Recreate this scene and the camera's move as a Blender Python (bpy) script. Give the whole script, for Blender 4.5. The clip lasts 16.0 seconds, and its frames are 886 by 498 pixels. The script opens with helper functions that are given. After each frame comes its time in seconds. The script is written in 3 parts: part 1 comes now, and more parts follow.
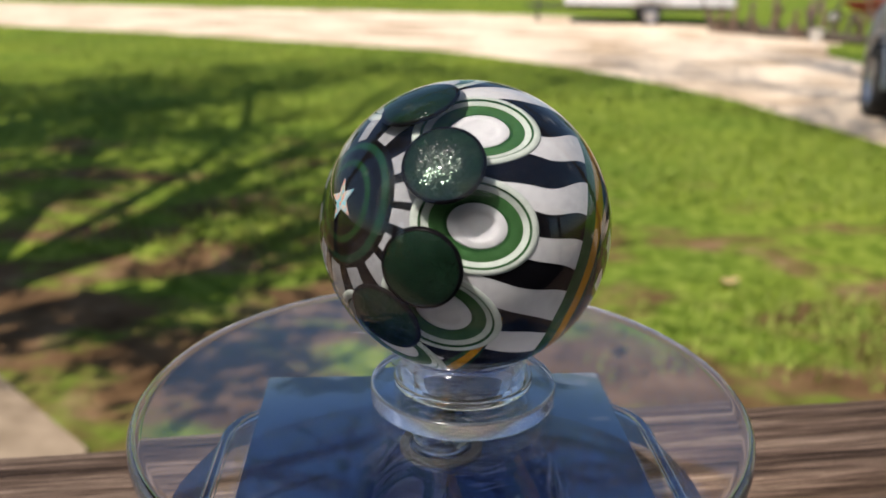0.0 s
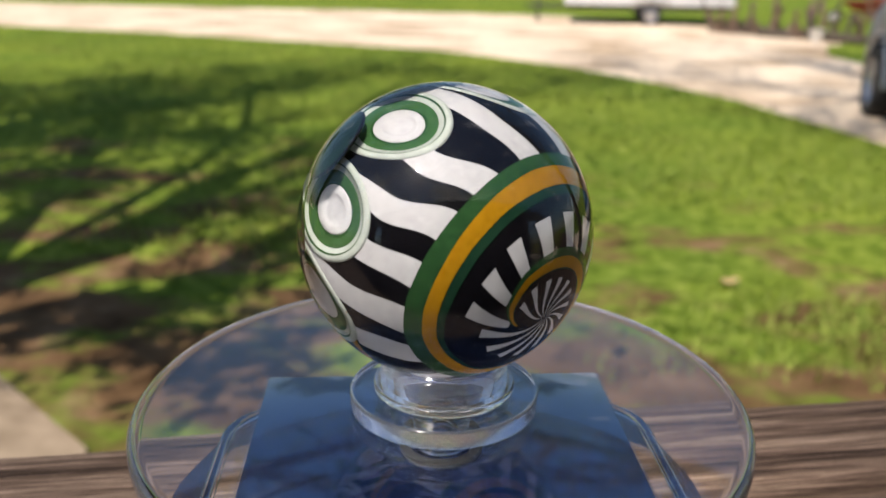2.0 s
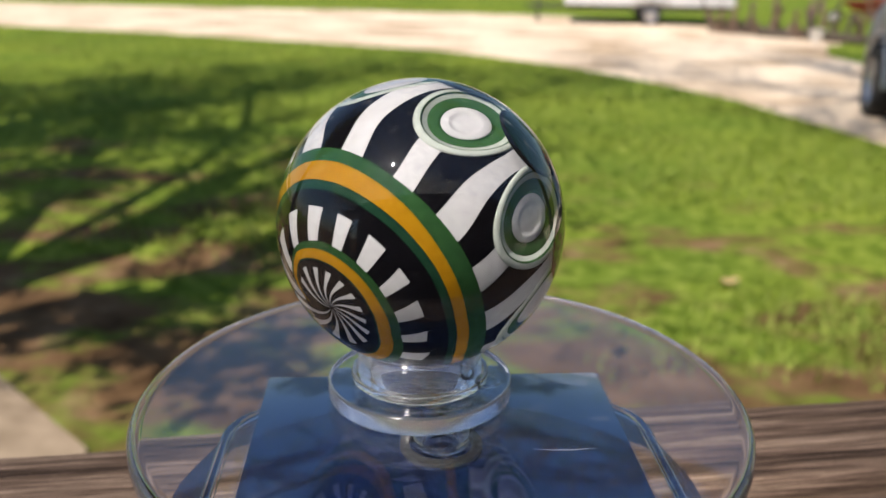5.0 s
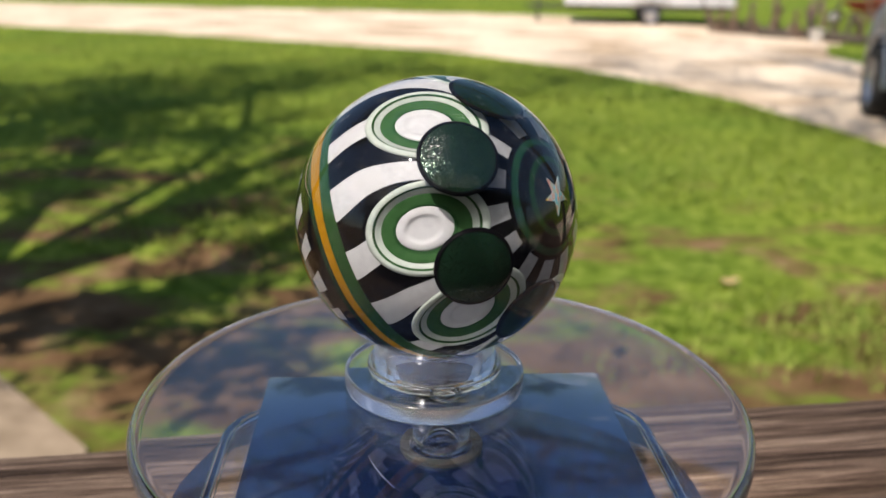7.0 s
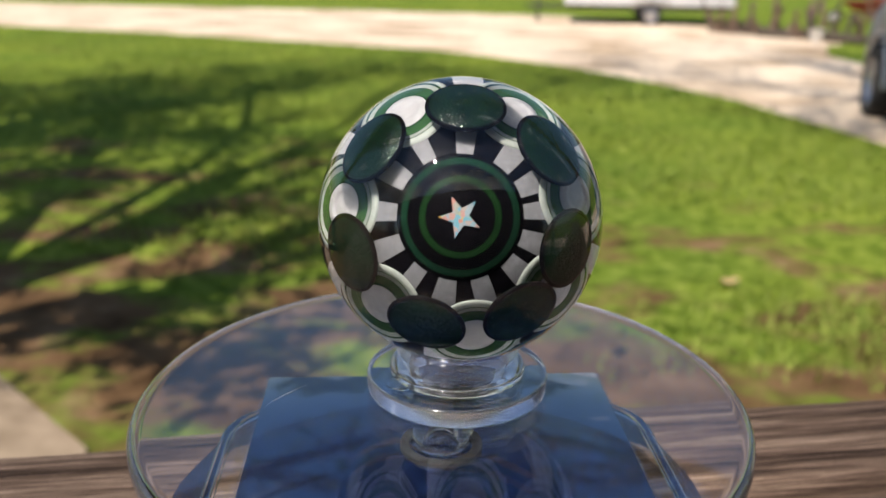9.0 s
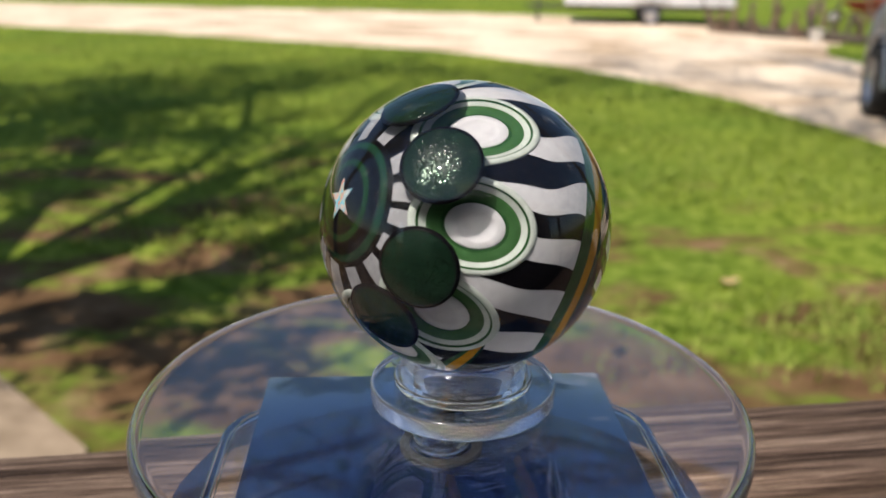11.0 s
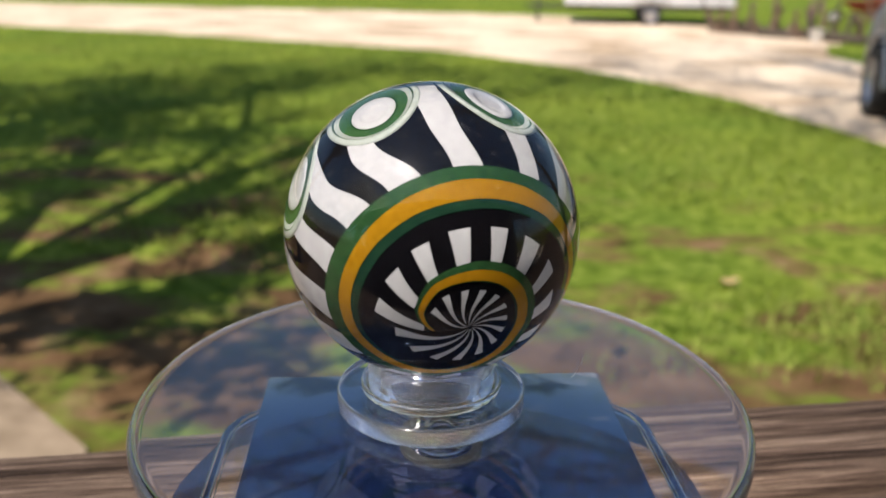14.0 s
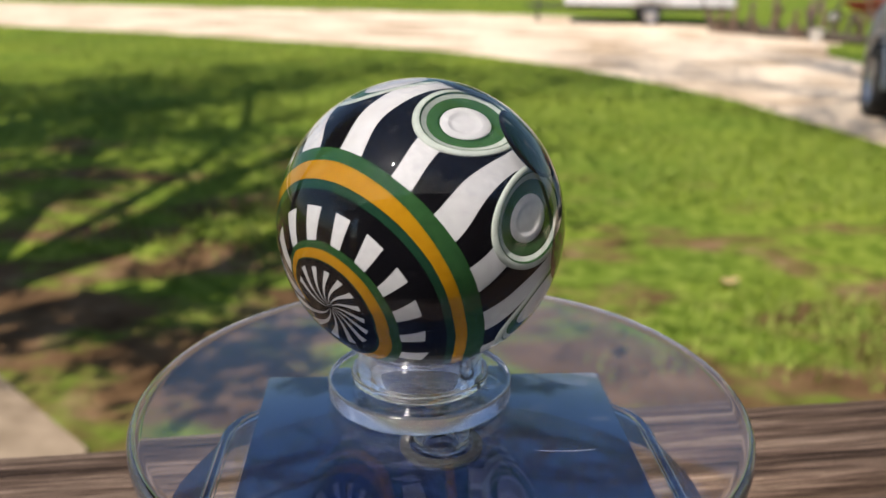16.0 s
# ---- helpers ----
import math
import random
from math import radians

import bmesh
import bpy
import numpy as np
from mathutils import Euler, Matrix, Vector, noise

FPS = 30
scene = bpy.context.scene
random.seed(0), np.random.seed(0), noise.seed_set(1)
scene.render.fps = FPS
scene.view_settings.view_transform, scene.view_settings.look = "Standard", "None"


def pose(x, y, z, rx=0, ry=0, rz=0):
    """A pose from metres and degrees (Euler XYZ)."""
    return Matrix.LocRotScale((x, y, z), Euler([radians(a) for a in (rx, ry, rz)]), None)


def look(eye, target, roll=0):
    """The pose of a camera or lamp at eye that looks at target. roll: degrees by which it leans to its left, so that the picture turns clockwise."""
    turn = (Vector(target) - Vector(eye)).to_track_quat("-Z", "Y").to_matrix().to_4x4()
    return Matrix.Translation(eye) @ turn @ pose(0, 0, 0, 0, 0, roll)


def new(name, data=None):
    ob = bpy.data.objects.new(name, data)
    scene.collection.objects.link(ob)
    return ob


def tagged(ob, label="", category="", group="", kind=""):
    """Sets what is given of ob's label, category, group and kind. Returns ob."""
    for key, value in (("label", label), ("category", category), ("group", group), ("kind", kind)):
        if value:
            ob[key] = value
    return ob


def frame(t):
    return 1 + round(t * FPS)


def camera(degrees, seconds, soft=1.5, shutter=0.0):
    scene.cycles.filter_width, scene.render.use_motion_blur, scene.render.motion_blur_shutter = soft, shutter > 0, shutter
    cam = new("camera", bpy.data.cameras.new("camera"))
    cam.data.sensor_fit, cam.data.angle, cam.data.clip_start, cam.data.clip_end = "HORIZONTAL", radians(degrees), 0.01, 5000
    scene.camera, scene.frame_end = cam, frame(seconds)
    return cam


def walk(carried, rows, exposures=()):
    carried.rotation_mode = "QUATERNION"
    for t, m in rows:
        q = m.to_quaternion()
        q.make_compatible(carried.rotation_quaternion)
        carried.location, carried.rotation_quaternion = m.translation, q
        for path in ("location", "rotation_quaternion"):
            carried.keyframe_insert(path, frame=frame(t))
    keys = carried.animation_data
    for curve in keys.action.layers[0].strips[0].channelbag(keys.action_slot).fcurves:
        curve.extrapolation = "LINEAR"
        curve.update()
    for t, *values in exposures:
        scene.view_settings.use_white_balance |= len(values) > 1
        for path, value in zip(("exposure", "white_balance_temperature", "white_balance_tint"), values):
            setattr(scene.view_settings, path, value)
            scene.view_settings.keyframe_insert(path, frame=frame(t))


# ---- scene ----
# ------------------------------------------------------------ camera
ZD = 1.589                       # top of the turntable's clear plate above the lawn
ZR = ZD - 0.046                  # top of the deck rail
cam = camera(53.96, 16.0)
cam.data.dof.use_dof = True
cam.data.dof.focus_distance = 0.138
cam.data.dof.aperture_fstop = 22.0
EYE = (-0.00008, -0.13319, ZD + 0.07086)
PITCH = 0.32785
view = look(EYE, (EYE[0], EYE[1] + math.cos(PITCH), EYE[2] - math.sin(PITCH)), 0.705)
walk(cam, [(0.0, view), (16.0, view)])

# ------------------------------------------------------------ light
SUN = Vector((-0.320, -0.425, 0.847)).normalized()
world = bpy.data.worlds.new("world")
scene.world = world
world.use_nodes = True
wn = world.node_tree.nodes
sky = wn.new("ShaderNodeTexSky")
sky.sky_type = "NISHITA"
sky.sun_disc = False
sky.air_density, sky.dust_density, sky.ozone_density = 1.2, 0.4, 5.0
sky.sun_elevation = math.asin(SUN.z)
sky.sun_rotation = math.atan2(SUN.x, SUN.y)
wl = world.node_tree.links
wn["Background"].inputs["Strength"].default_value = 0.085
# fair-weather clouds all over the sky
sky_way, cloud, thick, fair = wn.new("ShaderNodeTexCoord"), wn.new("ShaderNodeTexNoise"), wn.new("ShaderNodeValToRGB"), wn.new("ShaderNodeMix")
cloud.inputs["Scale"].default_value, cloud.inputs["Detail"].default_value, cloud.inputs["Roughness"].default_value = 7.0, 8.0, 0.6
thick.color_ramp.elements[0].position, thick.color_ramp.elements[1].position = 0.58, 0.74
fair.data_type = "RGBA"
fair.inputs[7].default_value = (12.0, 12.5, 13.6, 1)
wl.new(sky_way.outputs["Generated"], cloud.inputs["Vector"])
wl.new(cloud.outputs["Fac"], thick.inputs["Fac"])
wl.new(thick.outputs["Color"], fair.inputs[0])
wl.new(sky.outputs[0], fair.inputs[6])
wl.new(fair.outputs[2], wn["Background"].inputs["Color"])
lamp = bpy.data.lights.new("sun", "SUN")
lamp.energy, lamp.angle, lamp.color = 5.0, radians(0.53), (1.0, 0.92, 0.84)
sun = new("sun", lamp)
sun.matrix_world = look(SUN * 30, (0, 0, 0))
scene.view_settings.exposure = 0.11


# ------------------------------------------------------------ materials
def material(name, base=(0.5, 0.5, 0.5), rough=0.5, metal=0.0, coat=0.0, transmission=0.0, ior=1.5):
    m = bpy.data.materials.new(name)
    m.use_nodes = True
    b = m.node_tree.nodes["Principled BSDF"]
    b.inputs["Base Color"].default_value = (*base, 1)
    b.inputs["Roughness"].default_value = rough
    b.inputs["Metallic"].default_value = metal
    b.inputs["Coat Weight"].default_value = coat
    b.inputs["Coat Roughness"].default_value = 0.02
    b.inputs["Transmission Weight"].default_value = transmission
    b.inputs["IOR"].default_value = ior
    return m


def tex(m, scale, detail=6.0, stretch=(1, 1, 1), rough=0.6, kind="noise"):
    """A noise over object space, stretched; returns its socket."""
    n, l = m.node_tree.nodes, m.node_tree.links
    co, mp = n.new("ShaderNodeTexCoord"), n.new("ShaderNodeMapping")
    mp.inputs["Scale"].default_value = stretch
    l.new(co.outputs["Object"], mp.inputs["Vector"])
    if kind == "voronoi":
        t = n.new("ShaderNodeTexVoronoi")
        t.inputs["Scale"].default_value = scale
        l.new(mp.outputs[0], t.inputs["Vector"])
        return t.outputs["Distance"]
    t = n.new("ShaderNodeTexNoise")
    t.inputs["Scale"].default_value, t.inputs["Detail"].default_value, t.inputs["Roughness"].default_value = scale, detail, rough
    l.new(mp.outputs[0], t.inputs["Vector"])
    return t.outputs["Fac"]


def ramp(m, fac, stops):
    n, l = m.node_tree.nodes, m.node_tree.links
    r = n.new("ShaderNodeValToRGB")
    el = r.color_ramp.elements
    while len(el) < len(stops):
        el.new(0.5)
    for e, (at, col) in zip(el, stops):
        e.position, e.color = at, (*col, 1)
    l.new(fac, r.inputs["Fac"])
    return r.outputs["Color"]


def blend(m, fac, a, b, mode="MIX"):
    n, l = m.node_tree.nodes, m.node_tree.links
    x = n.new("ShaderNodeMix")
    x.data_type, x.blend_type = "RGBA", mode
    for s, v in ((x.inputs[0], fac), (x.inputs[6], a), (x.inputs[7], b)):
        if isinstance(v, (int, float)):
            s.default_value = v
        elif isinstance(v, tuple):
            s.default_value = (*v, 1)
        else:
            l.new(v, s)
    return x.outputs[2]


def feed(m, name, socket):
    m.node_tree.links.new(socket, m.node_tree.nodes["Principled BSDF"].inputs[name])


def relief(m, height, strength, distance):
    n, l = m.node_tree.nodes, m.node_tree.links
    b = n.new("ShaderNodeBump")
    b.inputs["Strength"].default_value, b.inputs["Distance"].default_value = strength, distance
    l.new(height, b.inputs["Height"])
    feed(m, "Normal", b.outputs[0])


def gray(m, fac, lo, hi):
    return ramp(m, fac, [(lo, (0, 0, 0)), (hi, (1, 1, 1))])


# ------------------------------------------------------------ the materials of the place
def lawn_material():
    m = material("lawn", rough=0.95)
    n, l = m.node_tree.nodes, m.node_tree.links
    blades = ramp(m, tex(m, 9.0, 10), [(0.33, (0.050, 0.085, 0.012)), (0.5, (0.175, 0.24, 0.034)), (0.7, (0.33, 0.38, 0.085))])
    broad = ramp(m, tex(m, 0.55, 4), [(0.35, (0.72, 0.8, 0.7)), (0.65, (1.15, 1.1, 0.9))])
    grass = blend(m, 1.0, blades, broad, "MULTIPLY")
    soil = ramp(m, tex(m, 3.0, 8), [(0.3, (0.070, 0.040, 0.019)), (0.55, (0.19, 0.112, 0.056)), (0.8, (0.38, 0.25, 0.145))])
    # the turf is worn through near the deck and under the trees
    sep, co = n.new("ShaderNodeSeparateXYZ"), n.new("ShaderNodeTexCoord")
    l.new(co.outputs["Object"], sep.inputs[0])
    far = n.new("ShaderNodeMapRange")
    far.inputs["From Min"].default_value, far.inputs["From Max"].default_value = 3.0, 9.0
    far.inputs["To Min"].default_value, far.inputs["To Max"].default_value = 0.13, -0.13
    l.new(sep.outputs["Y"], far.inputs["Value"])
    side = n.new("ShaderNodeMapRange")
    side.inputs["From Min"].default_value, side.inputs["From Max"].default_value = -3.0, 3.0
    side.inputs["To Min"].default_value, side.inputs["To Max"].default_value = 0.04, -0.05
    l.new(sep.outputs["X"], side.inputs["Value"])
    s1, s2 = n.new("ShaderNodeMath"), n.new("ShaderNodeMath")
    l.new(tex(m, 1.1, 7, (1.0, 1.6, 1)), s1.inputs[0])
    l.new(far.outputs[0], s1.inputs[1])
    l.new(s1.outputs[0], s2.inputs[0])
    l.new(side.outputs[0], s2.inputs[1])
    feed(m, "Base Color", blend(m, gray(m, s2.outputs[0], 0.52, 0.62), grass, soil))
    relief(m, tex(m, 30, 6), 0.8, 0.03)
    return m


def gravel_material():
    m = material("gravel", rough=0.95)
    fine = ramp(m, tex(m, 40, 8), [(0.3, (0.66, 0.53, 0.40)), (0.55, (0.90, 0.75, 0.58)), (0.75, (0.97, 0.85, 0.70))])
    patch = ramp(m, tex(m, 0.5, 6, (1, 1.8, 1)), [(0.36, (0.52, 0.44, 0.36)), (0.54, (1.0, 0.97, 0.93)), (0.75, (1.1, 1.05, 1.0))])
    feed(m, "Base Color", blend(m, 1.0, fine, patch, "MULTIPLY"))
    relief(m, tex(m, 60, 4), 0.6, 0.02)
    return m


def concrete_material():
    m = material("concrete", rough=0.9)
    feed(m, "Base Color", ramp(m, tex(m, 6, 9), [(0.3, (0.22, 0.165, 0.11)), (0.6, (0.36, 0.275, 0.19)), (0.8, (0.44, 0.35, 0.26))]))
    relief(m, tex(m, 50, 6), 0.4, 0.01)
    return m


def wood_material():
    m = material("weathered wood", rough=0.85)
    grain = tex(m, 14, 10, (0.35, 13, 13), 0.82)
    fibre = tex(m, 60, 5, (0.6, 16, 16), 0.7)
    body = ramp(m, grain, [(0.37, (0.012, 0.008, 0.006)), (0.44, (0.085, 0.060, 0.046)), (0.52, (0.20, 0.152, 0.122)), (0.64, (0.42, 0.345, 0.285))])
    tone = ramp(m, tex(m, 5.0, 3), [(0.35, (0.75, 0.68, 0.62)), (0.65, (1.1, 1.08, 1.05))])
    streak = ramp(m, fibre, [(0.38, (0.45, 0.43, 0.41)), (0.6, (1.08, 1.08, 1.08))])
    # paler towards the low-x end, darker and browner towards the other
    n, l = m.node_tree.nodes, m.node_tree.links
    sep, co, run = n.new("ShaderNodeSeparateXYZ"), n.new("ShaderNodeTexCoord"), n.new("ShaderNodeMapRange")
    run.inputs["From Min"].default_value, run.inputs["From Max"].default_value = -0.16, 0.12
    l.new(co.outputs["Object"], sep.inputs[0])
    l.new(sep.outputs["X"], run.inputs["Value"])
    end_tone = ramp(m, run.outputs[0], [(0.0, (2.0, 1.98, 1.96)), (1.0, (0.95, 0.87, 0.82))])
    worn = blend(m, 1.0, blend(m, 1.0, body, tone, "MULTIPLY"), streak, "MULTIPLY")
    feed(m, "Base Color", blend(m, 1.0, worn, end_tone, "MULTIPLY"))
    relief(m, grain, 0.9, 0.002)
    return m


def bark_material():
    m = material("bark", rough=0.95)
    feed(m, "Base Color", ramp(m, tex(m, 8, 8, (1, 1, 0.25)), [(0.3, (0.05, 0.04, 0.03)), (0.7, (0.16, 0.13, 0.10))]))
    relief(m, tex(m, 14, 6, (1, 1, 0.25)), 0.8, 0.03)
    return m


def leaf_material(name, a, b):
    m = material(name, a, 0.7)
    m.node_tree.nodes["Principled BSDF"].inputs["Specular IOR Level"].default_value = 0.12
    info = m.node_tree.nodes.new("ShaderNodeNewGeometry")
    feed(m, "Base Color", ramp(m, info.outputs["Random Per Island"], [(0.0, a), (1.0, b)]))
    return m


def cane_material(name, a, b, rough=0.35):
    """Opaque coloured glass, slightly streaked."""
    m = material(name, a, rough)
    feed(m, "Base Color", ramp(m, tex(m, 900, 5), [(0.3, a), (0.7, b)]))
    m.node_tree.nodes["Principled BSDF"].inputs["Specular IOR Level"].default_value = 0.02
    return m


def clear_material(name, tint=(1, 1, 1), ior=1.49):
    return material(name, tint, 0.0, transmission=1.0, ior=ior)


M_lawn, M_gravel, M_concrete, M_wood, M_bark = lawn_material(), gravel_material(), concrete_material(), wood_material(), bark_material()
for m, gloss in ((M_lawn, 0.03), (M_gravel, 0.05), (M_concrete, 0.1), (M_wood, 0.15), (M_bark, 0.1)):
    m.node_tree.nodes["Principled BSDF"].inputs["Specular IOR Level"].default_value = gloss      # rough, dusty surfaces
M_blade = leaf_material("grass blade", (0.11, 0.17, 0.022), (0.33, 0.38, 0.08))
M_leaf = leaf_material("young leaf", (0.06, 0.10, 0.02), (0.16, 0.2, 0.06))
M_blossom = leaf_material("pale blossom", (0.55, 0.56, 0.5), (0.75, 0.74, 0.7))
glow_n, glow_l = M_blossom.node_tree.nodes, M_blossom.node_tree.links
thin, both = glow_n.new("ShaderNodeBsdfTranslucent"), glow_n.new("ShaderNodeMixShader")     # light comes through thin petals
thin.inputs["Color"].default_value = (0.9, 0.9, 0.86, 1)
both.inputs[0].default_value = 0.75
glow_l.new(glow_n["Principled BSDF"].outputs[0], both.inputs[1])
glow_l.new(thin.outputs[0], both.inputs[2])
glow_l.new(both.outputs[0], glow_n["Material Output"].inputs["Surface"])
M_clear = clear_material("clear acrylic", (0.985, 0.99, 1.0), 1.76)
M_sheet = clear_material("clear acrylic sheet", (0.985, 0.99, 1.0), 1.49)
# the cell's blue as mirrored in the clear side walls, painted opaque
M_wall_blue = material("painted panel blue of the cover wall", (0.004, 0.011, 0.045), 0.25, ior=1.2)
feed(M_wall_blue, "Base Color", ramp(M_wall_blue, tex(M_wall_blue, 90, 5), [(0.3, (0.005, 0.012, 0.045)), (0.7, (0.009, 0.020, 0.07))]))
M_crystal = material("clear glass", (1, 1, 1), 0.08, transmission=1.0, ior=1.5)
feed(M_crystal, "Roughness", ramp(M_crystal, tex(M_crystal, 170, 10, rough=0.75), [(0.0, (0.016, 0.016, 0.016)), (0.66, (0.02, 0.02, 0.02)), (0.74, (0.07, 0.07, 0.07))]))
M_haze = material("hazy acrylic", (0.93, 0.94, 0.98), 0.08, transmission=0.98, ior=1.45)
M_frost = material("matt acrylic edge", (0.80, 0.84, 0.98), 0.16, transmission=0.93, ior=1.49)
M_black = cane_material("black glass", (0.002, 0.002, 0.003), (0.005, 0.0045, 0.006))
M_white = cane_material("white glass", (0.36, 0.36, 0.37), (0.43, 0.43, 0.44))
M_cream = cane_material("pale green white glass", (0.30, 0.335, 0.30), (0.365, 0.40, 0.365))
M_green = cane_material("green glass", (0.022, 0.062, 0.020), (0.036, 0.092, 0.032))
M_deep = cane_material("deep green glass", (0.005, 0.022, 0.013), (0.011, 0.038, 0.020))
M_ring = cane_material("dark leaf green glass", (0.006, 0.022, 0.007), (0.010, 0.034, 0.011))
M_scratch = material("scratched acrylic", (0.5, 0.52, 0.56), 0.6)
# the white glass again, with the lenses' shade put into its colour
M_white_shaded = cane_material("white glass greyed for lens shade", (0.18, 0.184, 0.195), (0.24, 0.244, 0.256))
M_moss = cane_material("moss green glass", (0.011, 0.040, 0.013), (0.023, 0.066, 0.022))
M_gold = cane_material("amber glass", (0.235, 0.112, 0.003), (0.30, 0.150, 0.006))


def lens_material():
    """Dark green glass full of small bright flakes that lie every way."""
    m = material("aventurine glass", (0.01, 0.03, 0.015), 0.17)
    n, l = m.node_tree.nodes, m.node_tree.links
    n["Principled BSDF"].inputs["Specular IOR Level"].default_value = 0.08
    cells = n.new("ShaderNodeTexVoronoi")
    cells.inputs["Scale"].default_value = 10500
    co, geo = n.new("ShaderNodeTexCoord"), n.new("ShaderNodeNewGeometry")
    l.new(co.outputs["Object"], cells.inputs["Vector"])
    body = ramp(m, tex(m, 500, 6), [(0.3, (0.002, 0.008, 0.004)), (0.7, (0.007, 0.021, 0.011))])
    flake = gray(m, cells.outputs["Color"], 0.66, 0.70)
    feed(m, "Base Color", blend(m, flake, body, (0.06, 0.085, 0.065)))
    feed(m, "Metallic", flake)
    tip, size, lean, unit = (n.new("ShaderNodeVectorMath") for _ in range(4))
    tip.operation, size.operation, lean.operation, unit.operation = "SUBTRACT", "SCALE", "ADD", "NORMALIZE"
    tip.inputs[1].default_value = (0.5, 0.5, 0.5)
    size.inputs["Scale"].default_value = 0.34
    l.new(cells.outputs["Color"], tip.inputs[0])
    l.new(tip.outputs[0], size.inputs[0])
    l.new(size.outputs[0], lean.inputs[0])
    l.new(geo.outputs["Normal"], lean.inputs[1])
    l.new(lean.outputs[0], unit.inputs[0])
    feed(m, "Normal", unit.outputs[0])
    return m


def opal_material():
    m = material("opal", (0.7, 0.75, 0.75), 0.25, 0.35)
    n, l = m.node_tree.nodes, m.node_tree.links
    cells = n.new("ShaderNodeTexVoronoi")
    cells.inputs["Scale"].default_value = 1500
    co = n.new("ShaderNodeTexCoord")
    l.new(co.outputs["Object"], cells.inputs["Vector"])
    fire = ramp(m, cells.outputs["Color"], [(0.2, (0.22, 0.50, 0.62)), (0.42, (0.52, 0.46, 0.44)), (0.60, (0.70, 0.30, 0.24)), (0.75, (0.30, 0.55, 0.48)), (0.90, (0.80, 0.45, 0.06))])
    feed(m, "Base Color", fire)
    return m


def panel_material():
    """Near-black blue silicon under a glossy coated face."""
    m = material("solar cell", (0.001, 0.003, 0.012), 0.03, ior=2.1)
    feed(m, "Base Color", ramp(m, tex(m, 220, 6), [(0.3, (0.0008, 0.002, 0.010)), (0.7, (0.0016, 0.004, 0.018))]))
    m.node_tree.nodes["Principled BSDF"].inputs["Specular Tint"].default_value = (0.42, 0.60, 1.0, 1)
    return m


def paint_material(name, col, rough=0.3, metal=0.0):
    m = material(name, col, rough, metal, coat=0.25)
    dirt = tuple(0.75 * c + 0.03 for c in col)
    feed(m, "Base Color", ramp(m, tex(m, 4, 8), [(0.35, dirt), (0.6, col)]))
    return m


M_lens, M_opal, M_panel = lens_material(), opal_material(), panel_material()
M_white_paint = paint_material("white paint", (0.8, 0.8, 0.8))
M_blue_paint = paint_material("blue car paint", (0.012, 0.05, 0.10), 0.35, 0.0)
M_silver = paint_material("silver trim", (0.5, 0.5, 0.52), 0.3, 0.8)
M_rubber = material("tyre rubber", (0.015, 0.015, 0.016), 0.9)
feed(M_rubber, "Base Color", ramp(M_rubber, tex(M_rubber, 12, 6), [(0.35, (0.012, 0.012, 0.012)), (0.7, (0.03, 0.028, 0.026))]))
M_dark = paint_material("dark steel", (0.03, 0.028, 0.026), 0.7)
M_red = paint_material("faded red paint", (0.42, 0.07, 0.04), 0.5)
M_plastic = paint_material("white plastic", (0.75, 0.73, 0.7), 0.5)
M_window = material("dark window glass", (0.02, 0.025, 0.03), 0.05, coat=1.0)
M_hub = material("black plastic", (0.003, 0.003, 0.0035), 0.5)


# ------------------------------------------------------------ helpers for meshes
def finish(name, bm, mat, parent=None, label="", angle=35):
    me = bpy.data.meshes.new(name)
    bm.normal_update()
    bm.to_mesh(me)
    bm.free()
    me.materials.append(mat)
    me.polygons.foreach_set("use_smooth", [True] * len(me.polygons))
    me.set_sharp_from_angle(angle=radians(angle))
    ob = new(name, me)
    ob.parent = parent
    if label:
        ob["label"] = label
    return ob


def part(name, bm, mat, parent, label="", angle=35):
    return finish(name, bm, mat, parent, label, angle)


def thing(name, label, category, at=(0, 0, 0), turn=0.0, group=""):
    e = new(name)
    e.matrix_basis = pose(*at, 0, 0, turn)
    return tagged(e, label, category, group)


def box(size, at=(0, 0, 0), turn=0.0, bevel=0.0, bm=None):
    bm = bm or bmesh.new()
    made = bmesh.ops.create_cube(bm, size=1, matrix=pose(*at, 0, 0, turn) @ Matrix.Diagonal((*size, 1)))
    if bevel:
        edges = list({e for v in made["verts"] for e in v.link_edges})
        bmesh.ops.bevel(bm, geom=edges, offset=bevel, segments=2, affect="EDGES", profile=0.5)
    return bm


def lathe(profile, segments=96, m=Matrix()):
    """A solid of turning about z from (radius, height) pairs; a radius of 0 closes it to a point."""
    bm = bmesh.new()
    rings = []
    for r, z in profile:
        if r < 1e-9:
            rings.append([bm.verts.new(m @ Vector((0, 0, z)))])
        else:
            rings.append([bm.verts.new(m @ Vector((r * math.cos(a), r * math.sin(a), z))) for a in (2 * math.pi * i / segments for i in range(segments))])
    pairs = list(zip(rings, rings[1:]))
    if len(rings[0]) > 1:
        pairs.append((rings[-1], rings[0]))
    for a, b in pairs:
        for i in range(segments):
            j = (i + 1) % segments
            f = [a[i % len(a)], a[j % len(a)], b[j % len(b)], b[i % len(b)]]
            f = [v for k, v in enumerate(f) if v not in f[:k]]
            if len(f) > 2:
                bm.faces.new(f)
    bmesh.ops.recalc_face_normals(bm, faces=bm.faces)
    return bm


